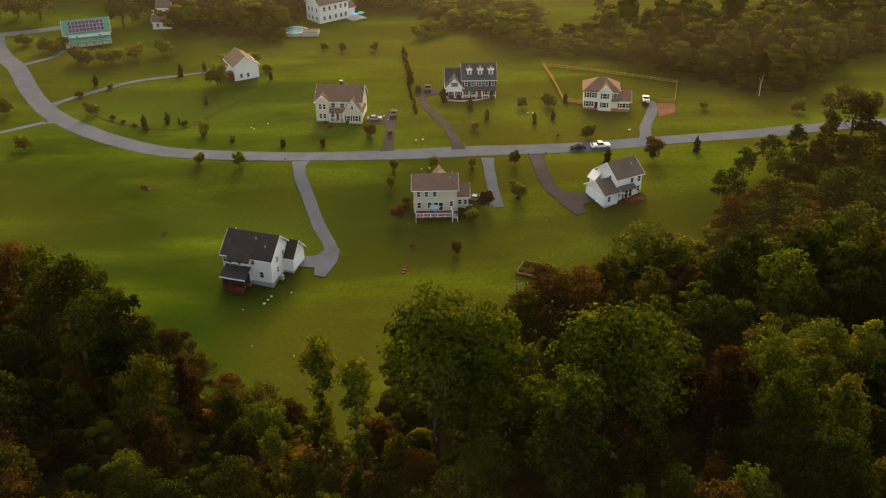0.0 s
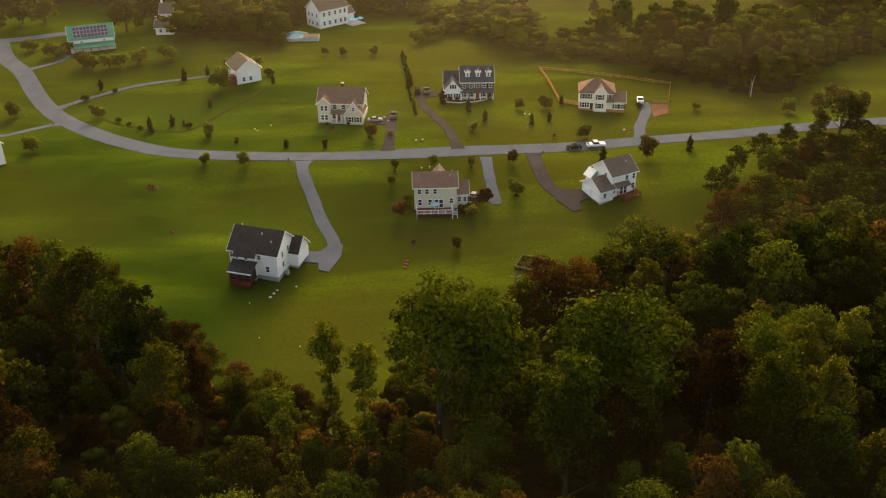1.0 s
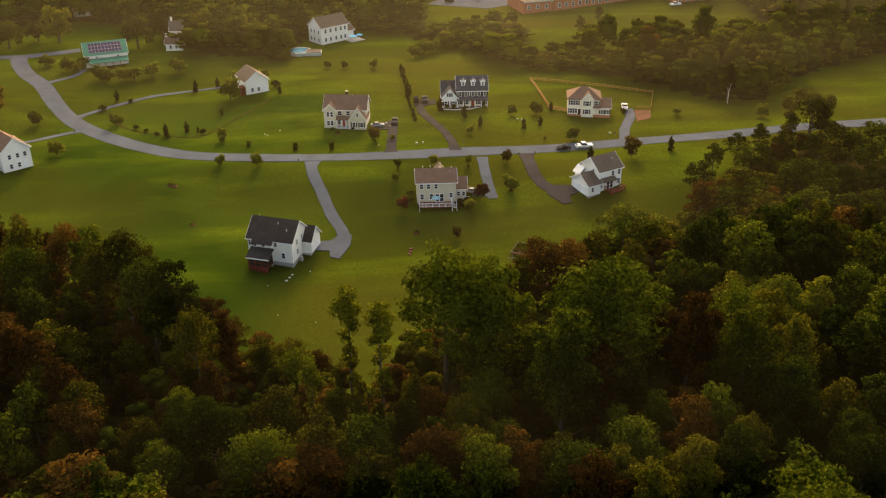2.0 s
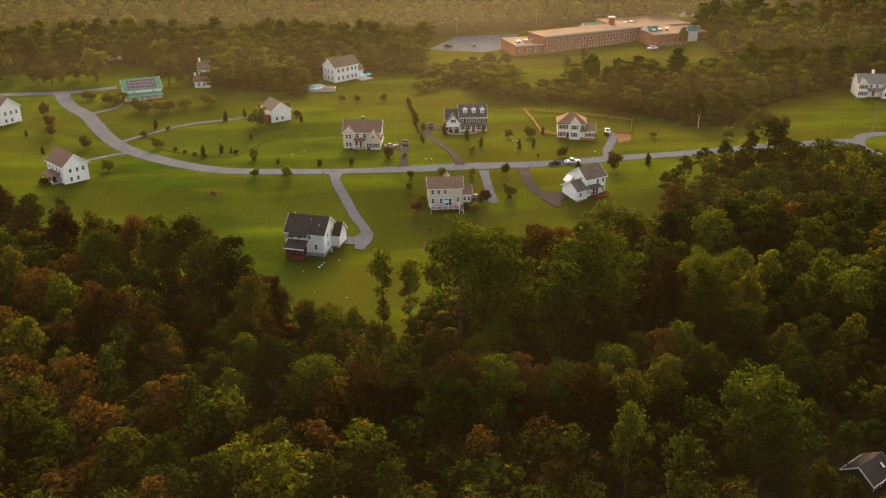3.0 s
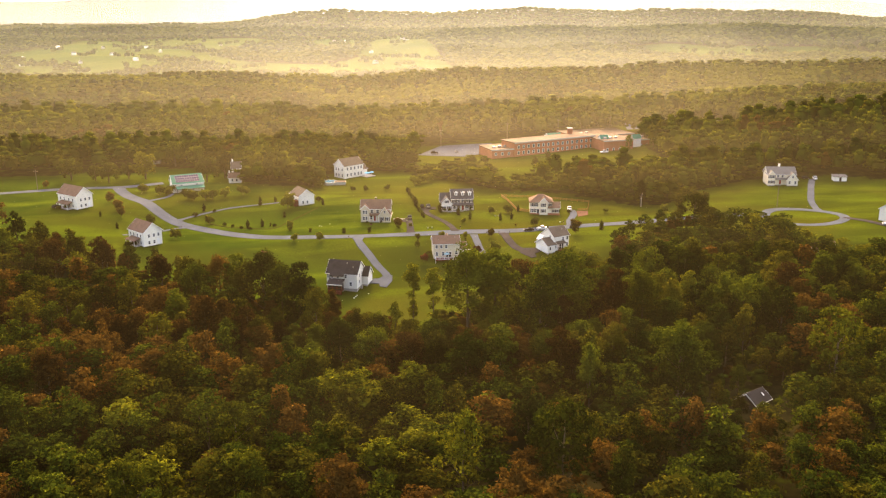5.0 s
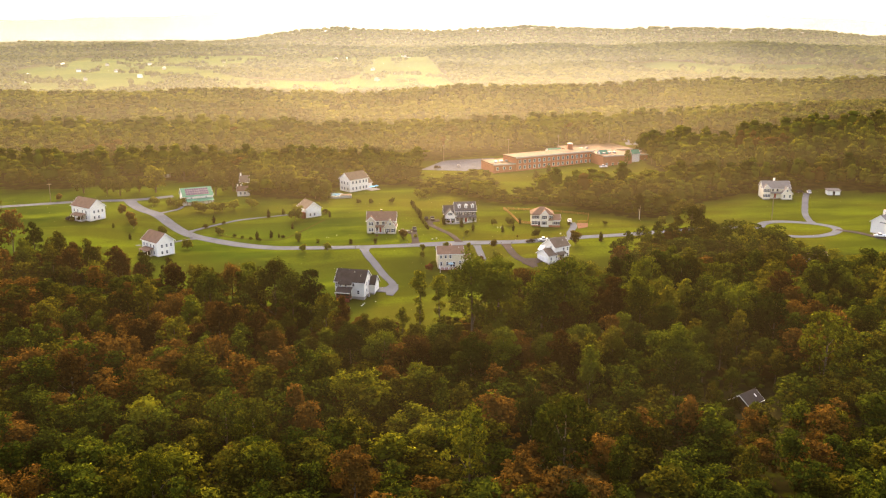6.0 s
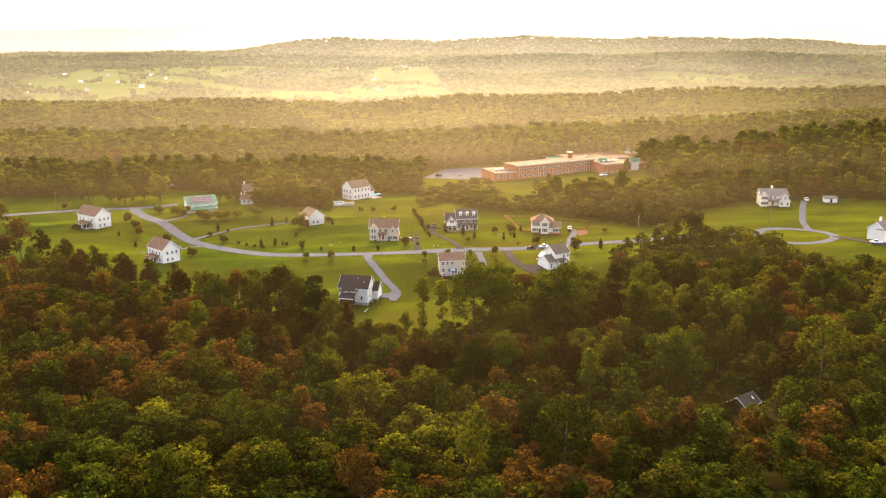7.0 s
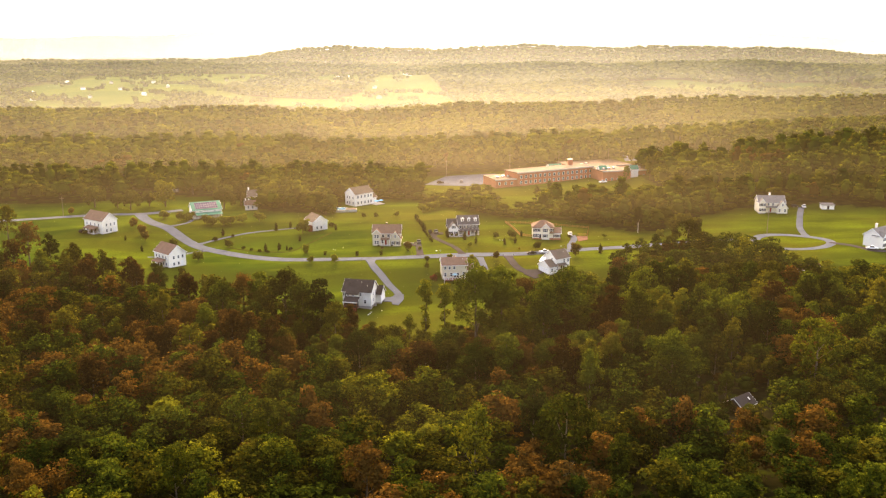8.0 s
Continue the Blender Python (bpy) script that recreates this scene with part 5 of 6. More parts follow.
def colonial(x, y, turn, label, roof, wall, mirror=1):
    h = house(x, y, turn, label, 0.0)
    walls(h, -6.8, 6.8, -4.0, 4.2, 5.2, wall)
    gable_roof(h, -6.8, 6.8, -4.0, 4.2, 5.2, 8.2, "x", wall, roof)
    a, b = sorted((-6.8 * mirror, -3.4 * mirror))
    walls(h, a, b, -5.2, -4.0, 5.2, wall, name="front_bay")
    gable_roof(h, a, b, -5.2, 0.0, 5.2, 7.0, "y", wall, roof, 0.3)
    c, d = sorted((2.2 * mirror, 7.4 * mirror))
    walls(h, c, d, -6.4, -4.0, 3.0, wall, name="garage_wall")
    gable_roof(h, c, d, -6.4, 0.4, 3.0, 6.2, "y", wall, roof, 0.35)
    shed_roof(h, min(b, c) if mirror > 0 else d, c if mirror > 0 else a, -5.6, -4.0, 2.7, 3.3, roof)
    windows(h, "S", -5.22, (1.5, 4.2), ((a + b) / 2 - 0.8, (a + b) / 2 + 0.8), 0.8, 1.4, True)
    windows(h, "S", -4.02, (4.3,), (-1.8, 0.4), 0.9, 1.3)
    windows(h, "S", -6.42, (1.5,), ((c + d) / 2 - 1.4, (c + d) / 2 + 1.4), 0.9, 1.4)
    window(h, "S", (c + d) / 2, -6.42, 4.3, 0.8, 1.0)
    door(h, "S", -0.6, -4.02, 1.0, 2.1, DOOR_RED)
    chimney(h, 0.2, 2.6, 6.0, 9.3, 0.4, SIDING_WHITE)


def forest_house():
    h = house(69.6, 65.0, 34, "small brown house with grey roof and skylight among trees", 1.8)
    walls(h, -3.3, 3.3, -2.8, 2.8, 3.6, SIDING_BROWN)
    gable_roof(h, -3.3, 3.3, -2.8, 2.8, 3.6, 5.6, "x", SIDING_BROWN, ROOF_WORN)
    slope = math.atan2(2.0, 2.8)
    sk = mesh_of("skylight", boxes((-0.28, 0.28, -0.5, 0.5, 0.0, 0.12)), TRIM)
    sf = mesh_of("skylight_frame", boxes((-0.36, -0.28, -0.58, 0.58, 0, 0.16), (0.28, 0.36, -0.58, 0.58, 0, 0.16), (-0.28, 0.28, -0.58, -0.5, 0, 0.16), (-0.28, 0.28, 0.5, 0.58, 0, 0.16)), ROOF_DARK)
    s = share("skylight", sk, h, pose(1.5, -2.8 + 1.6 * math.cos(slope), 3.6 + 0.3 + 1.6 * math.sin(slope), math.degrees(slope)))
    share("skylight_frame", sf, s, Matrix())
    windows(h, "S", -2.82, (1.8,), (-2.2, 0.0, 2.2), 0.9, 1.2)
    windows(h, "E", 3.32, (1.8,), (-1.2, 1.2), 0.9, 1.2)


def school():
    s = tagged(new("school"), "long two-storey red-brick school with flat roofs", "school")
    s.matrix_basis = pose(57.5, 367.0, gz(70, 372), 0, 0, 24)
    def block(x0, x1, y0, y1, z, nm="wall"):
        part(nm, boxes((x0, x1, y0, y1, -2.0, z)), BRICK, s)
        part("roof", boxes((x0 - 0.4, x1 + 0.4, y0 - 0.4, y1 + 0.4, z, z + 0.45)), ROOF_FLAT, s)
        part("parapet", boxes((x0 - 0.45, x1 + 0.45, y0 - 0.46, y0 - 0.4, z - 0.1, z + 0.6)), CONCRETE, s)
    block(0, 57, 0, 14, 7.6)
    for k in range(16):
        for z in (2.0, 5.3):
            window(s, "S", 2.6 + k * 3.45, -0.02, z, 1.3, 1.7)
    return s


def school_blocks():
    specs = [(44.0, 364.5, 14, 0, 15, 0, 20, 4.0), (111.0, 373.5, 12, 0, 19, 0, 22, 6.8), (100.0, 398.0, 14, 0, 40, 0, 26, 6.0), (131, 386, 12, 0, 12, 0, 18, 5.2)]
    for x, y, turn, x0, x1, y0, y1, z in specs:
        s = tagged(new("school_wing"), "red-brick school wing with pale flat roof", "school", "wings of the school")
        s.matrix_basis = pose(x, y, gz(70, 372), 0, 0, turn)
        part("wall", boxes((x0, x1, y0, y1, -2.0, z)), BRICK, s)
        part("roof", boxes((x0 - 0.3, x1 + 0.3, y0 - 0.3, y1 + 0.3, z, z + 0.4)), ROOF_FLAT, s)
        part("parapet", boxes((x0 - 0.36, x1 + 0.36, y0 - 0.36, y0 - 0.3, z - 0.1, z + 0.55)), CONCRETE, s)
        for k in range(int((x1 - x0) / 4)):
            window(s, "S", x0 + 2.4 + k * 4, y0 - 0.02, 1.9, 1.1, 1.5)
        for k in range(3):
            part("roof_unit", boxes((x0 + 3 + k * 4, x0 + 4.6 + k * 4, y0 + 6 + k, y0 + 7.6 + k, z + 0.4, z + 1.4)), RIM, s)
    c = tagged(new("chimney"), "tall square brick boiler chimney with pale cap", "chimney")
    c.location = (96.5, 399.0, gz(70, 372))
    part("stack", boxes((-1.4, 1.4, -1.4, 1.4, -1.0, 11.0)), BRICK, c)
    part("cap", boxes((-1.6, 1.6, -1.6, 1.6, 11.0, 11.5)), CONCRETE, c)
    for x, y, w, d, z, tn in ((87, 402, 9, 6, 6.0, 18), (113, 383, 5, 4, 7.2, 12), (133, 384, 5, 4, 7.0, 12)):
        g = tagged(new("roof_lantern"), "green metal gabled roof lantern on the school", "roof")
        g.matrix_basis = pose(x, y, gz(70, 372), 0, 0, tn)
        part("lantern_wall", boxes((-w / 2, w / 2, -d / 2, d / 2, 0, z)), SIDING_WHITE, g)
        gable_roof(g, -w / 2, w / 2, -d / 2, d / 2, z, z + 2.0, "x", SIDING_WHITE, ROOF_GREEN, 0.3)


white_house_with_porch()
front_gabled_beige_house()
deck_house()
white_red_deck_house()
dormer_house()
hip_house()
red_porch_house = gable_end_house(-58.0, 277.4, 27, 3.9, 4.8, 4.4, 7.2, SIDING_WHITE, ROOF_TAN, "white gabled house with tan roof and red porch", 1)
part("porch", boxes((-5.4, -3.94, -4.4, -1.6, -0.6, 2.6)), RED_DECK, red_porch_house)
barn()
farmhouse()
pool_house()
gable_end_house(-116.6, 216.6, 43, 4.0, 5.6, 5.8, 9.0, SIDING_WHITE, ROOF_BROWN, "white gabled house with brown roof near the bend", 2, True)
gable_end_house(-162.0, 281.6, 50, 4.2, 7.0, 6.2, 9.6, SIDING_WHITE, ROOF_BROWN, "white gabled house with brown roof by the side road", 2, True)
colonial(179.6, 291.5, -9, "pale colonial house with grey roof before the woods", ROOF_GREY, SIDING_CREAM)
colonial(198.0, 217.0, 30, "white house with grey roof and garage by the loop", ROOF_GREY, SIDING_WHITE)
gable_end_house(147.0, 182.5, 60, 3.0, 4.4, 3.0, 5.4, SIDING_GREY, ROOF_BROWN, "small brown-roofed house behind trees", 1)
gable_end_house(-148.0, 386.0, 20, 3.4, 4.0, 3.4, 6.0, SIDING_GREY, ROOF_BROWN, "small grey house among the trees", 1)
forest_house()
school()
school_blocks()
# ---- garden trees and shrubs ----
def garden(key, spots, label, category="tree", name="tree", group="", base=0.9):
    for i, (x, y, s) in enumerate(spots):
        plant(key, x, y, s * base, i * 1.9, name, label, category, group)


garden("small_round", [(-57.8, 212.1, 0.9), (-47.5, 210.4, 1.0), (-96.9, 251.1, 1.2), (-60.6, 231.1, 0.6), (-10.4, 225.3, 0.5), (20.8, 194.0, 1.2), (42.0, 225.0, 1.2), (-64.1, 268.0, 2.0), (-122.2, 252.7, 1.3), (-106.5, 224.8, 1.4), (-17.8, 298.0, 0.9), (-28.2, 298.3, 0.8), (-34.4, 300, 0.8), (12.3, 229.8, 0.7), (26.4, 244.9, 0.9), (-137, 311, 1.2), (-123.6, 300, 1.1), (103.5, 240.9, 1.2), (-15.7, 224, 0.5)], "small rounded green tree on the lawn", group="lawn trees")
garden("small_yellow", [(-8.8, 204.7, 0.8), (1.1, 206.0, 0.95), (10.5, 206.9, 0.8), (-52.1, 226.6, 0.5), (-38.1, 222.0, 0.6), (-27.6, 221.2, 0.6), (-60.9, 233.0, 1.1), (-9.4, 197.1, 0.8)], "small yellow-green tree on the lawn", group="lawn trees")
garden("small_rust", [(21.1, 208.5, 0.9), (56.1, 210.3, 1.5), (-15.6, 226, 1.1), (34.1, 225.6, 0.3), (-148, 288, 1.3), (-140, 270, 1.4), (-137, 262, 1.2), (-188, 322, 1.0), (5.6, 173.6, 0.75)], "small rusty autumn tree beside the road", group="lawn trees")
garden("small_red", [(12.9, 190.4, 1.05)], "dark purple-red round tree by the driveway")
garden("bush_red", [(-7.6, 186.2, 1.2)], "dark red shrub on the back lawn", "shrub", "shrub")
garden("conifer", [(-77.7, 278.9, 1.0), (-73.3, 242.5, 0.85), (-79.2, 240.7, 0.9), (-64.7, 254.4, 0.7), (-102.8, 273.7, 0.85), (-48.3, 271.8, 0.7), (11.7, 244.1, 1.0), (16.0, 236.6, 0.8), (28.9, 234.3, 0.8), (4.4, 251.5, 1.1), (44.3, 208.8, 1.0), (68.1, 214.3, 1.0), (-71, 283, 0.8), (-69.8, 241.8, 0.5), (34.1, 236.3, 0.7), (39.4, 250.0, 0.7), (-135, 246, 0.7), (-146, 262, 0.6)], "small dark conifer on the lawn", "conifer", "conifer", "lawn conifers")
garden("bush", [(-105.4, 265.4, 1.1), (-97.8, 271.4, 0.8), (-52.1, 225.8, 0.5), (-38.1, 221.2, 0.6), (-27.6, 220.4, 0.6), (-50.4, 278.6, 1.3), (-8.8, 203.8, 0.35), (10.5, 206, 0.35), (20.8, 193, 0.5), (-5.4, 189.4, 0.9), (-5.6, 191.6, 0.8), (7.2, 186.6, 1.2), (9.4, 187.4, 1.2), (6.6, 253.8, 0.7), (8.8, 253.2, 0.7), (18.4, 255.6, 0.8), (-28.4, 236.2, 0.5), (-22.4, 235.8, 0.5), (62, 247.6, 0.8), (-120, 212, 1.0), (-122, 209.6, 1.2), (-165, 277, 1.1), (-168, 276, 1.0), (-90, 247, 0.8), (-86, 243.5, 0.7), (-82, 240.5, 0.7), (-78, 237.6, 0.7), (-68, 240.4, 0.8)], "low dark rounded garden shrub", "shrub", "shrub", "shrubs")
garden("bush_green", [(-113.2, 291.4, 1.6), (-104.5, 289.7, 1.8), (-123.5, 306, 1.4), (-128.2, 302.9, 1.5), (-138, 309, 1.3), (-101.3, 291.2, 1.6), (-110, 289, 1.4), (-54.5, 314, 2.0), (-57, 319, 2.4), (-51, 312.4, 1.5), (-3, 312, 1.6), (0, 316, 1.6), (4, 318.6, 1.6), (34, 246, 1.2), (77.9, 244.5, 0.7), (-56, 285, 1.5), (-60, 286.4, 1.5), (-64, 286, 1.4), (9.6, 185.2, 1.0), (-96, 296, 1.6), (-88, 300, 1.6)], "wide olive-green garden shrub", "shrub", "shrub", "shrubs")
hedge_line = [(-8.2, 296), (-6.7, 281), (-5.1, 268), (-6.1, 265), (-4.1, 249), (-3.4, 243)]
for i in range(24):
    f = i / 23 * 5
    k = min(4, int(f))
    a, b = hedge_line[k], hedge_line[k + 1]
    t = f - k
    plant("conifer", a[0] + (b[0] - a[0]) * t + rng.uniform(-0.3, 0.3), a[1] + (b[1] - a[1]) * t, rng.uniform(0.5, 0.75) * (1.0 if i < 13 else 0.7), i, "hedge_plant", "small dark evergreen in a boundary row", "hedge", "boundary row", 0.9)
plant("dome", 108.5, 217.5, 0.92, 0.3, "tree", "broad flat-topped dark green tree beside the road", "tree")
for x, y, s, key in ((-143, 340, 1.0, "oak_yellow"), (-181, 341, 0.85, "oak"), (-110, 331, 0.95, "oak"), (-102, 340, 0.9, "oak_yellow"), (-160, 333, 0.75, "oak"), (-84, 336, 1.0, "oak_yellow"),
                     (-78, 330, 0.8, "oak"), (-134, 374, 1.0, "oak"), (-120, 368, 0.9, "oak"), (-168, 338, 0.6, "oak"), (98, 258, 0.62, ("olive", 0)), (62, 330, 0.45, ("yellow", 0)), (72, 344, 0.4, ("green", 1)),
                     (125, 370, 0.5, ("green", 1)), (140, 372, 0.6, ("olive", 0)), (-152, 342, 0.6, "oak")):
    plant(key, x, y, s, x, "tree", LABEL[key[0]].replace("in the wood", "beside the lawns") if isinstance(key, tuple) else "broad spreading tree beside the lawns", "tree")


# ---- vehicles ----
def car(kind, paint, label):
    e = tagged(new("car"), label, "car")
    L, W = (5.6, 2.0) if kind == "pickup" else (4.8, 1.86) if kind == "suv" else (4.6, 1.8)
    l, w = L / 2, W / 2
    prof = {"pickup": [(-l, 0.45), (l, 0.45), (l, 0.95), (l - 0.2, 1.12), (0.95, 1.15), (0.3, 1.2), (-l, 1.15)],
            "suv": [(-l, 0.4), (l, 0.4), (l, 0.9), (l - 0.2, 1.05), (0.9, 1.12), (-l + 0.1, 1.15), (-l, 0.9)],
            "sedan": [(-l, 0.35), (l, 0.35), (l, 0.72), (l - 0.25, 0.85), (0.9, 0.95), (-1.5, 0.98), (-l, 0.92)]}[kind]
    bm = bmesh.new()
    prism(bm, prof, -w, w, "y")
    bmesh.ops.bevel(bm, geom=bm.edges[:], offset=0.06, segments=2, affect="EDGES")
    part("body", bm, paint, e)
    cab = {"pickup": [(1.0, 1.1), (0.35, 1.85), (-0.9, 1.85), (-1.1, 1.1)], "suv": [(1.0, 1.05), (0.3, 1.72), (-1.9, 1.72), (-2.2, 1.05)], "sedan": [(1.1, 0.9), (0.3, 1.42), (-0.9, 1.42), (-1.7, 0.92)]}[kind]
    bm = bmesh.new()
    prism(bm, cab, -w + 0.12, w - 0.12, "y")
    bmesh.ops.bevel(bm, geom=bm.edges[:], offset=0.08, segments=2, affect="EDGES")
    part("glasshouse", bm, GLASS, e)
    xs = [p[0] for p in cab[1:3]]
    part("roof", boxes((min(xs), max(xs), -w + 0.14, w - 0.14, cab[1][1] - 0.04, cab[1][1] + 0.03)), paint, e)
    if kind == "pickup":
        part("cargo_bed", boxes((-l + 0.12, -1.2, -w + 0.16, w - 0.16, 1.1, 1.16)), RUBBER, e)
    for sx in (-1, 1):
        for sy in (-1, 1):
            wh = bmesh.new()
            cyl(wh, 0, 0, -0.12, 0.12, 0.36, 0.36, 14)
            bmesh.ops.transform(wh, matrix=pose(sx * l * 0.6, sy * (w - 0.1), 0.36, 90), verts=wh.verts)
            tyre = part("wheel", wh, RUBBER, e)
            rm = bmesh.new()
            cyl(rm, 0, 0, -0.125, 0.125, 0.22, 0.22, 10)
            bmesh.ops.transform(rm, matrix=pose(sx * l * 0.6, sy * (w - 0.1), 0.36, 90), verts=rm.verts)
            part("rim", rm, RIM, tyre)
    for sy in (-0.6, 0.6):
        part("headlight", boxes((l - 0.06, l + 0.02, sy - 0.2, sy + 0.2, 0.65, 0.82)), RIM, e)
        part("tail_light", boxes((-l - 0.02, -l + 0.06, sy - 0.2, sy + 0.2, 0.7, 0.88)), RED_DECK, e)
    return e


def park(e, x, y, turn, lift=0.12):
    e.matrix_basis = pose(x, y, gz(x, y) + lift, 0, 0, turn) @ Matrix.Scale(0.9, 4)
    return e


park(car("sedan", CAR_BLACK, "black saloon car stopped on the road"), 38.3, 217.8, 187)
white_truck = park(car("pickup", CAR_WHITE, "white pickup truck stopped on the road"), 44.4, 218.8, 7)
silver = park(car("sedan", CAR_SILVER, "silver saloon car parked by the beige house"), -15.0, 238.2, 4)
grey_truck = park(car("pickup", CAR_GREY, "grey pickup truck parked on a driveway"), -9.8, 241.4, 88)
suv = park(car("suv", CAR_BLACK, "dark sport utility car parked on a pad"), -3.0, 261.0, 90)
tagged(copy_thing(grey_truck, pose(-0.2, 261.2, gz(-0.2, 261) + 0.12, 0, 0, 92)), "dark truck parked on a pad")
tagged(copy_thing(white_truck, pose(63.0, 251.0, gz(63, 251) + 0.12, 0, 0, 80)), "white truck parked beside the cream house")
for x, y, a, src, lab in ((196.7, 298, 10, suv, "pale car parked by the far house"), (201, 296.4, 70, white_truck, "white truck parked by the far house"), (189.6, 208.6, -20, white_truck, "white truck outside a garage"),
                          (14.0, 398, 0, suv, "silver car in the school car park"), (27, 396, 90, silver, "silver car in the school car park"), (180.5, 446, 0, suv, "silver car behind the school"),
                          (110, 368.6, 20, white_truck, "white truck beside the school"), (-170, 279, 60, suv, "silver car beside a white house"), (10.2, 193.0, 160, silver, "silver car by the garage")):
    tagged(copy_thing(src, pose(x, y, gz(x, y) + 0.12, 0, 0, a)), lab)


# ---- fences, poles and small things ----
def rail_fence(line, label, rails=(0.4, 0.8, 1.15), post=1.3, gap=2.4, material=ORANGE_RAIL):
    f = tagged(new("fence"), label, "fence")
    pm = mesh_of("post", boxes((-0.08, 0.08, -0.08, 0.08, -0.3, post)), material)
    for a, b in zip(line, line[1:]):
        d = math.hypot(b[0] - a[0], b[1] - a[1])
        n = max(1, int(d / gap))
        ang = math.degrees(math.atan2(b[1] - a[1], b[0] - a[0]))
        for k in range(n):
            x, y = a[0] + (b[0] - a[0]) * k / n, a[1] + (b[1] - a[1]) * k / n
            x2, y2 = a[0] + (b[0] - a[0]) * (k + 1) / n, a[1] + (b[1] - a[1]) * (k + 1) / n
            share("post", pm, f, pose(x, y, gz(x, y)))
            pitch = math.degrees(math.atan2(gz(x2, y2) - gz(x, y), d / n))
            for z in rails:
                rb = boxes((0, d / n, -0.05, 0.05, -0.08, 0.08))
                r = part("rail", rb, material, f)
                r.matrix_local = pose(x, y, gz(x, y) + z, 0, -pitch, ang)
    return f


rail_fence([(37.0, 284), (38.0, 268), (39.0, 251), (45.0, 248.4)], "orange-brown timber rail fence along a lawn", (0.25, 0.55, 0.85, 1.15))
rail_fence([(37.0, 284), (56, 274.5), (75.8, 266.2), (71.2, 250), (66.6, 250.4)], "orange-brown timber rail fence round a back garden", (0.4, 0.9))


def utility_pole(x, y, h, label="weathered wooden utility pole with crossarm"):
    p = tagged(new("utility_pole"), label, "pole")
    p.location = (x, y, gz(x, y))
    bm = bmesh.new()
    cyl(bm, 0, 0, -0.5, h, 0.17, 0.11, 8)
    part("pole", bm, WOOD_POLE, p)
    part("crossarm", boxes((-1.1, 1.1, -0.06, 0.06, h - 0.9, h - 0.75)), WOOD_POLE, p)
    for k in (-0.9, 0.9):
        part("insulator", boxes((k - 0.05, k + 0.05, -0.05, 0.05, h - 0.75, h - 0.55)), RIM, p)


for x, y, h in ((16.4, 150, 9), (20, 421, 11), (63, 429, 11), (158, 246, 11), (-191.5, 320, 10), (96, 430, 12), (130, 431, 12)):
    utility_pole(x, y, h)

bare = tagged(new("bare_tree"), "bare pale dead tree at the wood's edge", "tree")
bare.matrix_basis = pose(97.4, 255.2, gz(97.4, 255.2)) @ Matrix.Scale(0.62, 4)
bm = bmesh.new()
cyl(bm, 0, 0, -0.4, 7, 0.28, 0.18, 8)
cyl(bm, 0, 0, 6.9, 11, 0.18, 0.05, 6, 0.7, 0)
cyl(bm, 0, 0, 5.5, 9, 0.12, 0.03, 6, -1.2, 0.3)
part("trunk", bm, BARK_PALE, bare)


def mailbox(x, y):
    m = tagged(new("mailbox"), "dark roadside mailbox on a wooden post", "mailbox", "roadside mailboxes")
    m.location = (x, y, gz(x, y))
    part("post", boxes((-0.05, 0.05, -0.05, 0.05, -0.2, 1.0)), WOOD_POLE, m)
    bm = bmesh.new()
    prism(bm, [(-0.13, 1.0), (0.13, 1.0), (0.13, 1.2), (0.07, 1.3), (-0.07, 1.3), (-0.13, 1.2)], -0.3, 0.3, "y")
    part("box", bm, SHUTTER, m)


for x, y in ((-36.0, 210.2), (19.8, 211.6), (25, 212.6), (29.6, 213.6), (10, 220.0), (55, 227.2), (-14.2, 218.6), (-108, 244.8)):
    mailbox(x, y)


def utility_box(x, y, s=0.8):
    u = tagged(new("utility_box"), "pale green utility cabinet on the verge", "cabinet", "utility cabinets")
    u.matrix_basis = pose(x, y, gz(x, y), 0, 0, 12)
    part("body", boxes((-s / 2, s / 2, -0.25, 0.25, -0.1, 0.42)), PLASTIC_GREEN, u)
    part("lid", boxes((-s / 2 - 0.04, s / 2 + 0.04, -0.28, 0.28, 0.42, 0.47)), PLASTIC_GREEN, u)


for x, y, s in ((-3.4, 221.6, 1.0), (-1.6, 222.0, 0.8), (-2.0, 205.4, 0.5), (0, 205.9, 0.4), (54, 229.4, 1.2), (-12.4, 240.6, 0.9), (-11.2, 237.4, 0.5), (27.6, 240.4, 0.8), (29, 240.2, 0.7)):
    utility_box(x, y, s * 0.5)


def lawn_stone(x, y, material, label, r=0.5):
    s = tagged(new("stone_slab"), label, "stone", "lawn slabs")
    s.location = (x, y, gz(x, y))
    bm = bmesh.new()
    pts = [(r * (1 + 0.2 * math.sin(k * 2.1 + x)) * math.cos(k * math.pi / 4), r * 0.8 * (1 + 0.2 * math.cos(k * 1.3 + y)) * math.sin(k * math.pi / 4)) for k in range(8)]
    prism(bm, pts, -0.1, 0.18, "z")
    part("slab", bm, material, s)


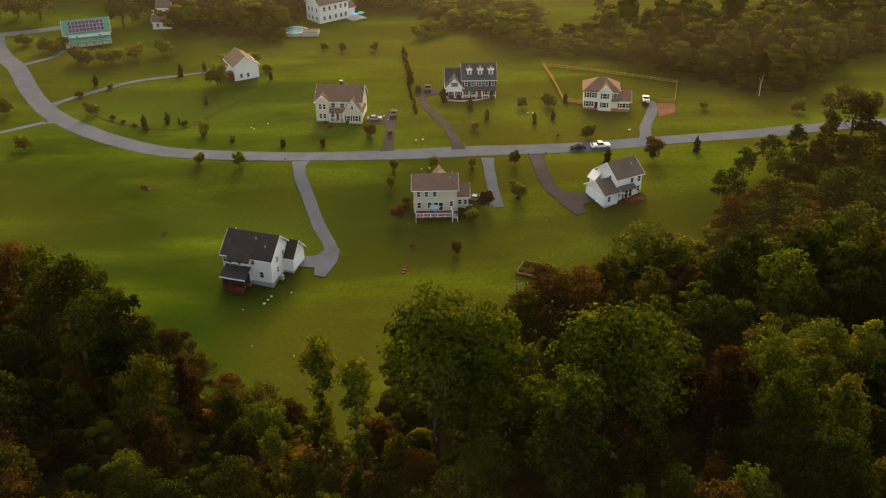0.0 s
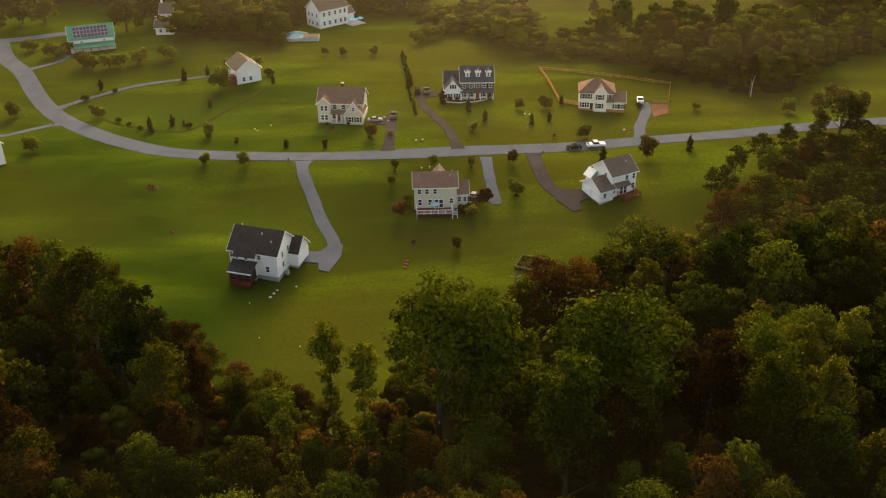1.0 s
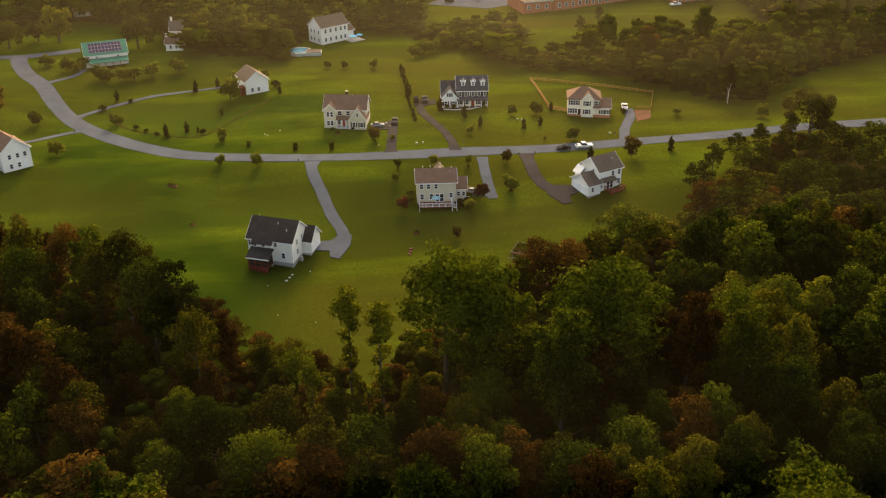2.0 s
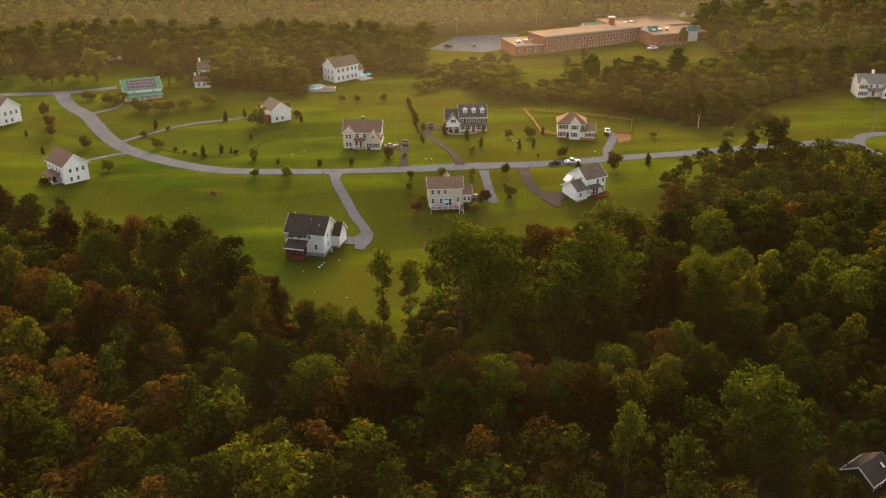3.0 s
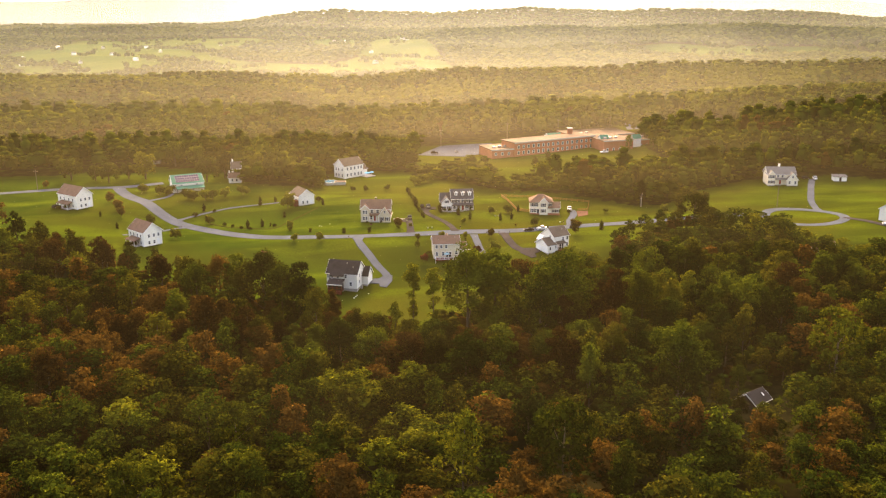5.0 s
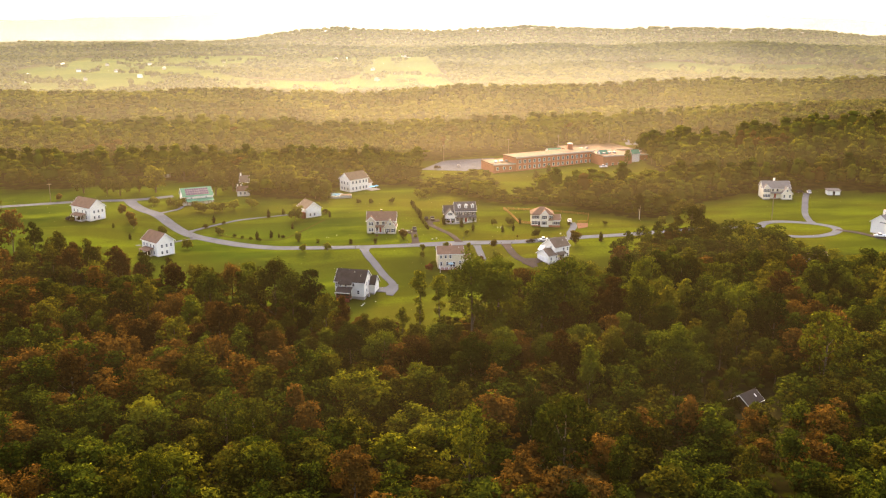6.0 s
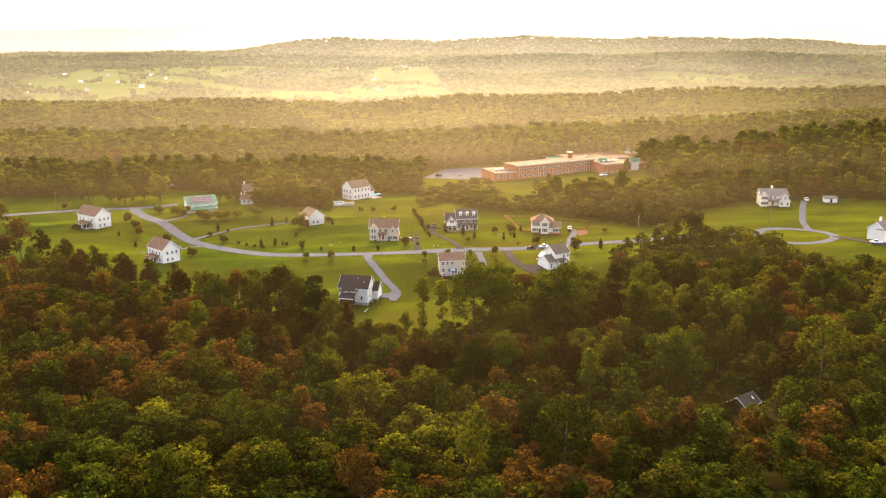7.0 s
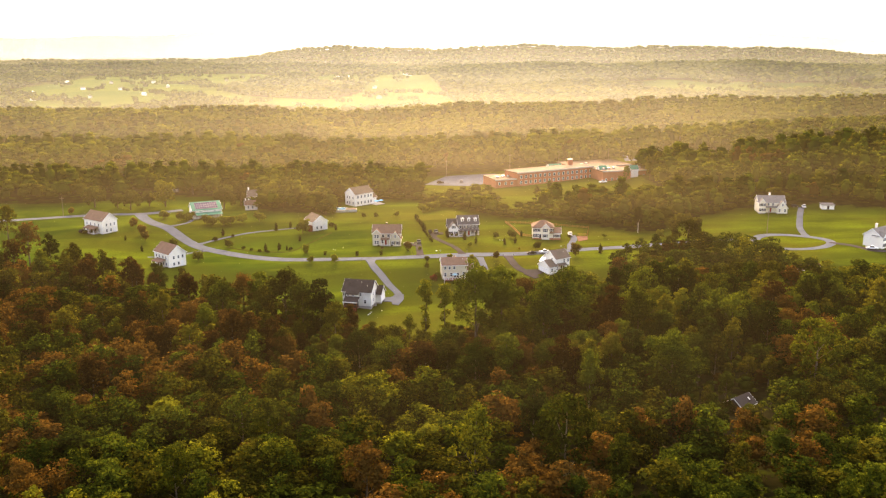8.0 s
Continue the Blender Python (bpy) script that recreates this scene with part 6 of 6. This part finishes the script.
for x, y in ((-5.6, 169.8), (-5.8, 168.6), (-6.0, 167.4)):
    lawn_stone(x, y, RED_CLAY, "reddish stepping slab on the back lawn")
for x, y, r in ((-34, 157.1, 0.7), (-33.4, 158.4, 0.6), (-32.9, 159.6, 0.5), (-29, 160.8, 0.4), (-38.0, 155, 0.25), (-48.7, 236, 0.3), (-47.8, 235, 0.25), (-44.4, 238, 0.25), (-26.0, 140, 0.2), (-34.3, 143, 0.2)):
    lawn_stone(x, y, PLASTIC_WHITE, "small pale slab lying on the lawn", r * 0.55)
for x, y in ((-60.2, 183.3), (-69.2, 200.9), (-68.0, 200.6), (-4.2, 176.6), (51.6, 181.6), (-26.8, 233.4)):
    b = tagged(new("garden_bed"), "round mulched bed dug in the lawn", "garden bed", "lawn beds")
    b.location = (x, y, gz(x, y))
    bm = bmesh.new()
    cyl(bm, 0, 0, -0.3, 0.18, 1.1, 0.6, 10)
    part("mulch", bm, MULCH, b)
    plants = cloud_mesh("plants", leaf_cloud(np.random.default_rng(int(abs(x * 10))), [(0, 0, 0.3, 0.6, 0.6, 0.35)], 60, 0.16), LEAF_OLIVE)
    o = new("plants", plants)
    o.parent = b

veg = tagged(new("vegetable_garden"), "fenced vegetable plot with leafy rows", "garden")
veg.matrix_basis = pose(22.0, 166.2, gz(22, 166.2), 0, 0, -25)
part("soil", boxes((-3.2, 3.2, -2.6, 2.6, -0.6, 0.15)), MULCH, veg)
for k in range(4):
    o = new("crop_row", cloud_mesh("crop_row", leaf_cloud(np.random.default_rng(700 + k), [(-2.6 + j * 0.9, 0, 0.4, 0.5, 0.4, 0.5) for j in range(7)], 150, 0.2), LEAF_YELLOW if k % 2 else LEAF_OLIVE))
    o.parent = veg
    o["kind"] = "stuff"
    o.location = (0, -1.9 + k * 1.25, 0.1)
for x0, y0, x1, y1 in ((-3.3, -2.7, -3.3, 2.7), (-3.3, -2.7, 3.3, -2.7), (-3.3, 2.7, 3.3, 2.7)):
    part("fence_rail", boxes((min(x0, x1) - 0.04, max(x0, x1) + 0.04, min(y0, y1) - 0.04, max(y0, y1) + 0.04, 0.5, 0.62)), WOOD_POLE, veg)
    for k in range(4):
        px, py = x0 + (x1 - x0) * k / 3, y0 + (y1 - y0) * k / 3
        part("fence_post", boxes((px - 0.05, px + 0.05, py - 0.05, py + 0.05, -0.6, 0.9)), WOOD_POLE, veg)

shed = tagged(new("garden_shed"), "small white open shed at the wood's edge", "shed")
shed.matrix_basis = pose(212.5, 293.5, gz(212.5, 293.5), 0, 0, -8)
part("wall", boxes((-3.2, 3.2, -1.6, 2.0, -0.4, 2.1)), SIDING_WHITE, shed)
shed_roof(shed, -3.6, 3.6, -2.0, 2.4, 2.1, 2.7, ROOF_GREY)
door(shed, "S", 0, -1.62, 1.2, 1.9, SHUTTER, "door", 0.0)

# far farmsteads in the valley
for i in range(24):
    x = -700 + (i * 173.7) % 780
    y = 1500 + (i * 311.3) % 760
    if i % 4 == 0:
        x, y = -60 + (i * 37) % 150, 2000 + (i * 23) % 160
    b = tagged(new("farm_building"), "small far white farm building in the valley", "farm building", "valley farmsteads")
    b.matrix_basis = pose(x, y, gz(x, y), 0, 0, (i * 47) % 180)
    w = 4 + (i * 5) % 5
    part("wall", boxes((-w, w, -3.2, 3.2, -1, 3.8)), SIDING_WHITE if i % 2 else SIDING_GREY, b)
    bm = bmesh.new()
    prism(bm, [(-3.6, 3.7), (3.6, 3.7), (0, 6)], -w - 0.5, w + 0.5, "x")
    part("roof", bm, ROOF_GREY if i % 3 else PLASTIC_WHITE, b)

# ---- thin upright sheets standing in for haze over the woods and the valley ----

def haze_sheet(y, dense, top, depth=34.0, foot=1.0, rising=15.0, centre=20.0):
    m = bpy.data.materials.new("mist")
    m.use_nodes = True
    n, l = m.node_tree.nodes, m.node_tree.links
    n.remove(n["Principled BSDF"])
    geo, sep, tex = n.new("ShaderNodeNewGeometry"), n.new("ShaderNodeSeparateXYZ"), n.new("ShaderNodeTexNoise")
    l.new(geo.outputs["Position"], sep.inputs[0])
    l.new(geo.outputs["Position"], tex.inputs["Vector"])
    tex.inputs["Scale"].default_value, tex.inputs["Detail"].default_value = 6.0 / (y + 200), 2
    fade = n.new("ShaderNodeMapRange")
    fade.interpolation_type = "SMOOTHSTEP"
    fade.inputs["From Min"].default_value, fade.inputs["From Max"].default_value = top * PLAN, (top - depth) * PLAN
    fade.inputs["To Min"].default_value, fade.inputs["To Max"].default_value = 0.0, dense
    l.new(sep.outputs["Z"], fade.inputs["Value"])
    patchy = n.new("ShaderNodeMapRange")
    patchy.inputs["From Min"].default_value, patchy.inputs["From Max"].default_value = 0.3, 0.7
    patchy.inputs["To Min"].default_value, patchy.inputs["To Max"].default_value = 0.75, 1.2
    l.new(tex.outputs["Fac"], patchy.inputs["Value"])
    mul = n.new("ShaderNodeMath")
    mul.operation = "MULTIPLY"
    rise = n.new("ShaderNodeMapRange")
    rise.interpolation_type = "SMOOTHSTEP"
    low_z = gz(20, y)
    rise.inputs["From Min"].default_value, rise.inputs["From Max"].default_value = (low_z + foot) * PLAN, (low_z + foot + rising) * PLAN
    l.new(sep.outputs["Z"], rise.inputs["Value"])
    lift = n.new("ShaderNodeMath")
    lift.operation = "MULTIPLY"
    l.new(fade.outputs[0], lift.inputs[0]), l.new(rise.outputs[0], lift.inputs[1])
    l.new(lift.outputs[0], mul.inputs[0]), l.new(patchy.outputs[0], mul.inputs[1])
    # denser along the line towards the sun, imitating its glow by opacity
    sun_glow = n.new("ShaderNodeMapRange")
    sun_glow.interpolation_type = "SMOOTHSTEP"
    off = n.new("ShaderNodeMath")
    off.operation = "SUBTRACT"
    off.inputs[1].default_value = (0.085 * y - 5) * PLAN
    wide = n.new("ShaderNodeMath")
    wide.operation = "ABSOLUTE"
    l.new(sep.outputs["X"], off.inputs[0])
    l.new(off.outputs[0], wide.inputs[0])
    l.new(wide.outputs[0], sun_glow.inputs["Value"])
    sun_glow.inputs["From Min"].default_value, sun_glow.inputs["From Max"].default_value = 0.0, 0.42 * (y + 200) * PLAN
    sun_glow.inputs["To Min"].default_value, sun_glow.inputs["To Max"].default_value = 1.5, 0.8
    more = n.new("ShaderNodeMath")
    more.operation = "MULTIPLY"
    l.new(mul.outputs[0], more.inputs[0]), l.new(sun_glow.outputs[0], more.inputs[1])
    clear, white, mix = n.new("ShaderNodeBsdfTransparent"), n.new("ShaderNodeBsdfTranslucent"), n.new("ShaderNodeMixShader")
    # haze colour painted by distance: warm near, paler and bluer far away
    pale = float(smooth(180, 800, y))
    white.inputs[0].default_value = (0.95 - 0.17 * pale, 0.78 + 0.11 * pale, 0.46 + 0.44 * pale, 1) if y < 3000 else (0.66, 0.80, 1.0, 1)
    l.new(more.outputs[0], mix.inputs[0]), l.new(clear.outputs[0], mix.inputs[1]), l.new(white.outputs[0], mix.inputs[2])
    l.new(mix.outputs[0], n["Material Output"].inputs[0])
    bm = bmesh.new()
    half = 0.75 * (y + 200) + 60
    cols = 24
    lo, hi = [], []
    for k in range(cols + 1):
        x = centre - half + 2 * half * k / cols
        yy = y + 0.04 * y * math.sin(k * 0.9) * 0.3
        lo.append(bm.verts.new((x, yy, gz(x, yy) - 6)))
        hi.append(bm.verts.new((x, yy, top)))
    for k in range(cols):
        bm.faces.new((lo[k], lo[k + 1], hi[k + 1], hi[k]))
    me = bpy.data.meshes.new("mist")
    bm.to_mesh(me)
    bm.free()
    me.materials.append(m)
    tagged(new("mist", me), "thin tinted sheet standing in for haze over the woods", "mist", kind="stuff")


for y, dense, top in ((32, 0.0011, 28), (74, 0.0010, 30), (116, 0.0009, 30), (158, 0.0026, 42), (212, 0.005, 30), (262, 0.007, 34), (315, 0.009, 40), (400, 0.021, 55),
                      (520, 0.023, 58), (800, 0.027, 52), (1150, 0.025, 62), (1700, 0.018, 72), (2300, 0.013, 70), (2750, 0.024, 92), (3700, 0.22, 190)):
    haze_sheet(y, dense, top)
# more such sheets, thinner and higher up, added as haze over the near wood
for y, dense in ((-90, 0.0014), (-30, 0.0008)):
    haze_sheet(y, dense, 76, 12.0, 54.0, 26.0)
# ---- the plan above is drawn at 1 : PLAN; bring it to metres ----
for ob in list(scene.objects):
    if ob.parent is None and ob.type in ("MESH", "EMPTY"):
        ob.matrix_basis = Matrix.Scale(PLAN, 4) @ ob.matrix_basis
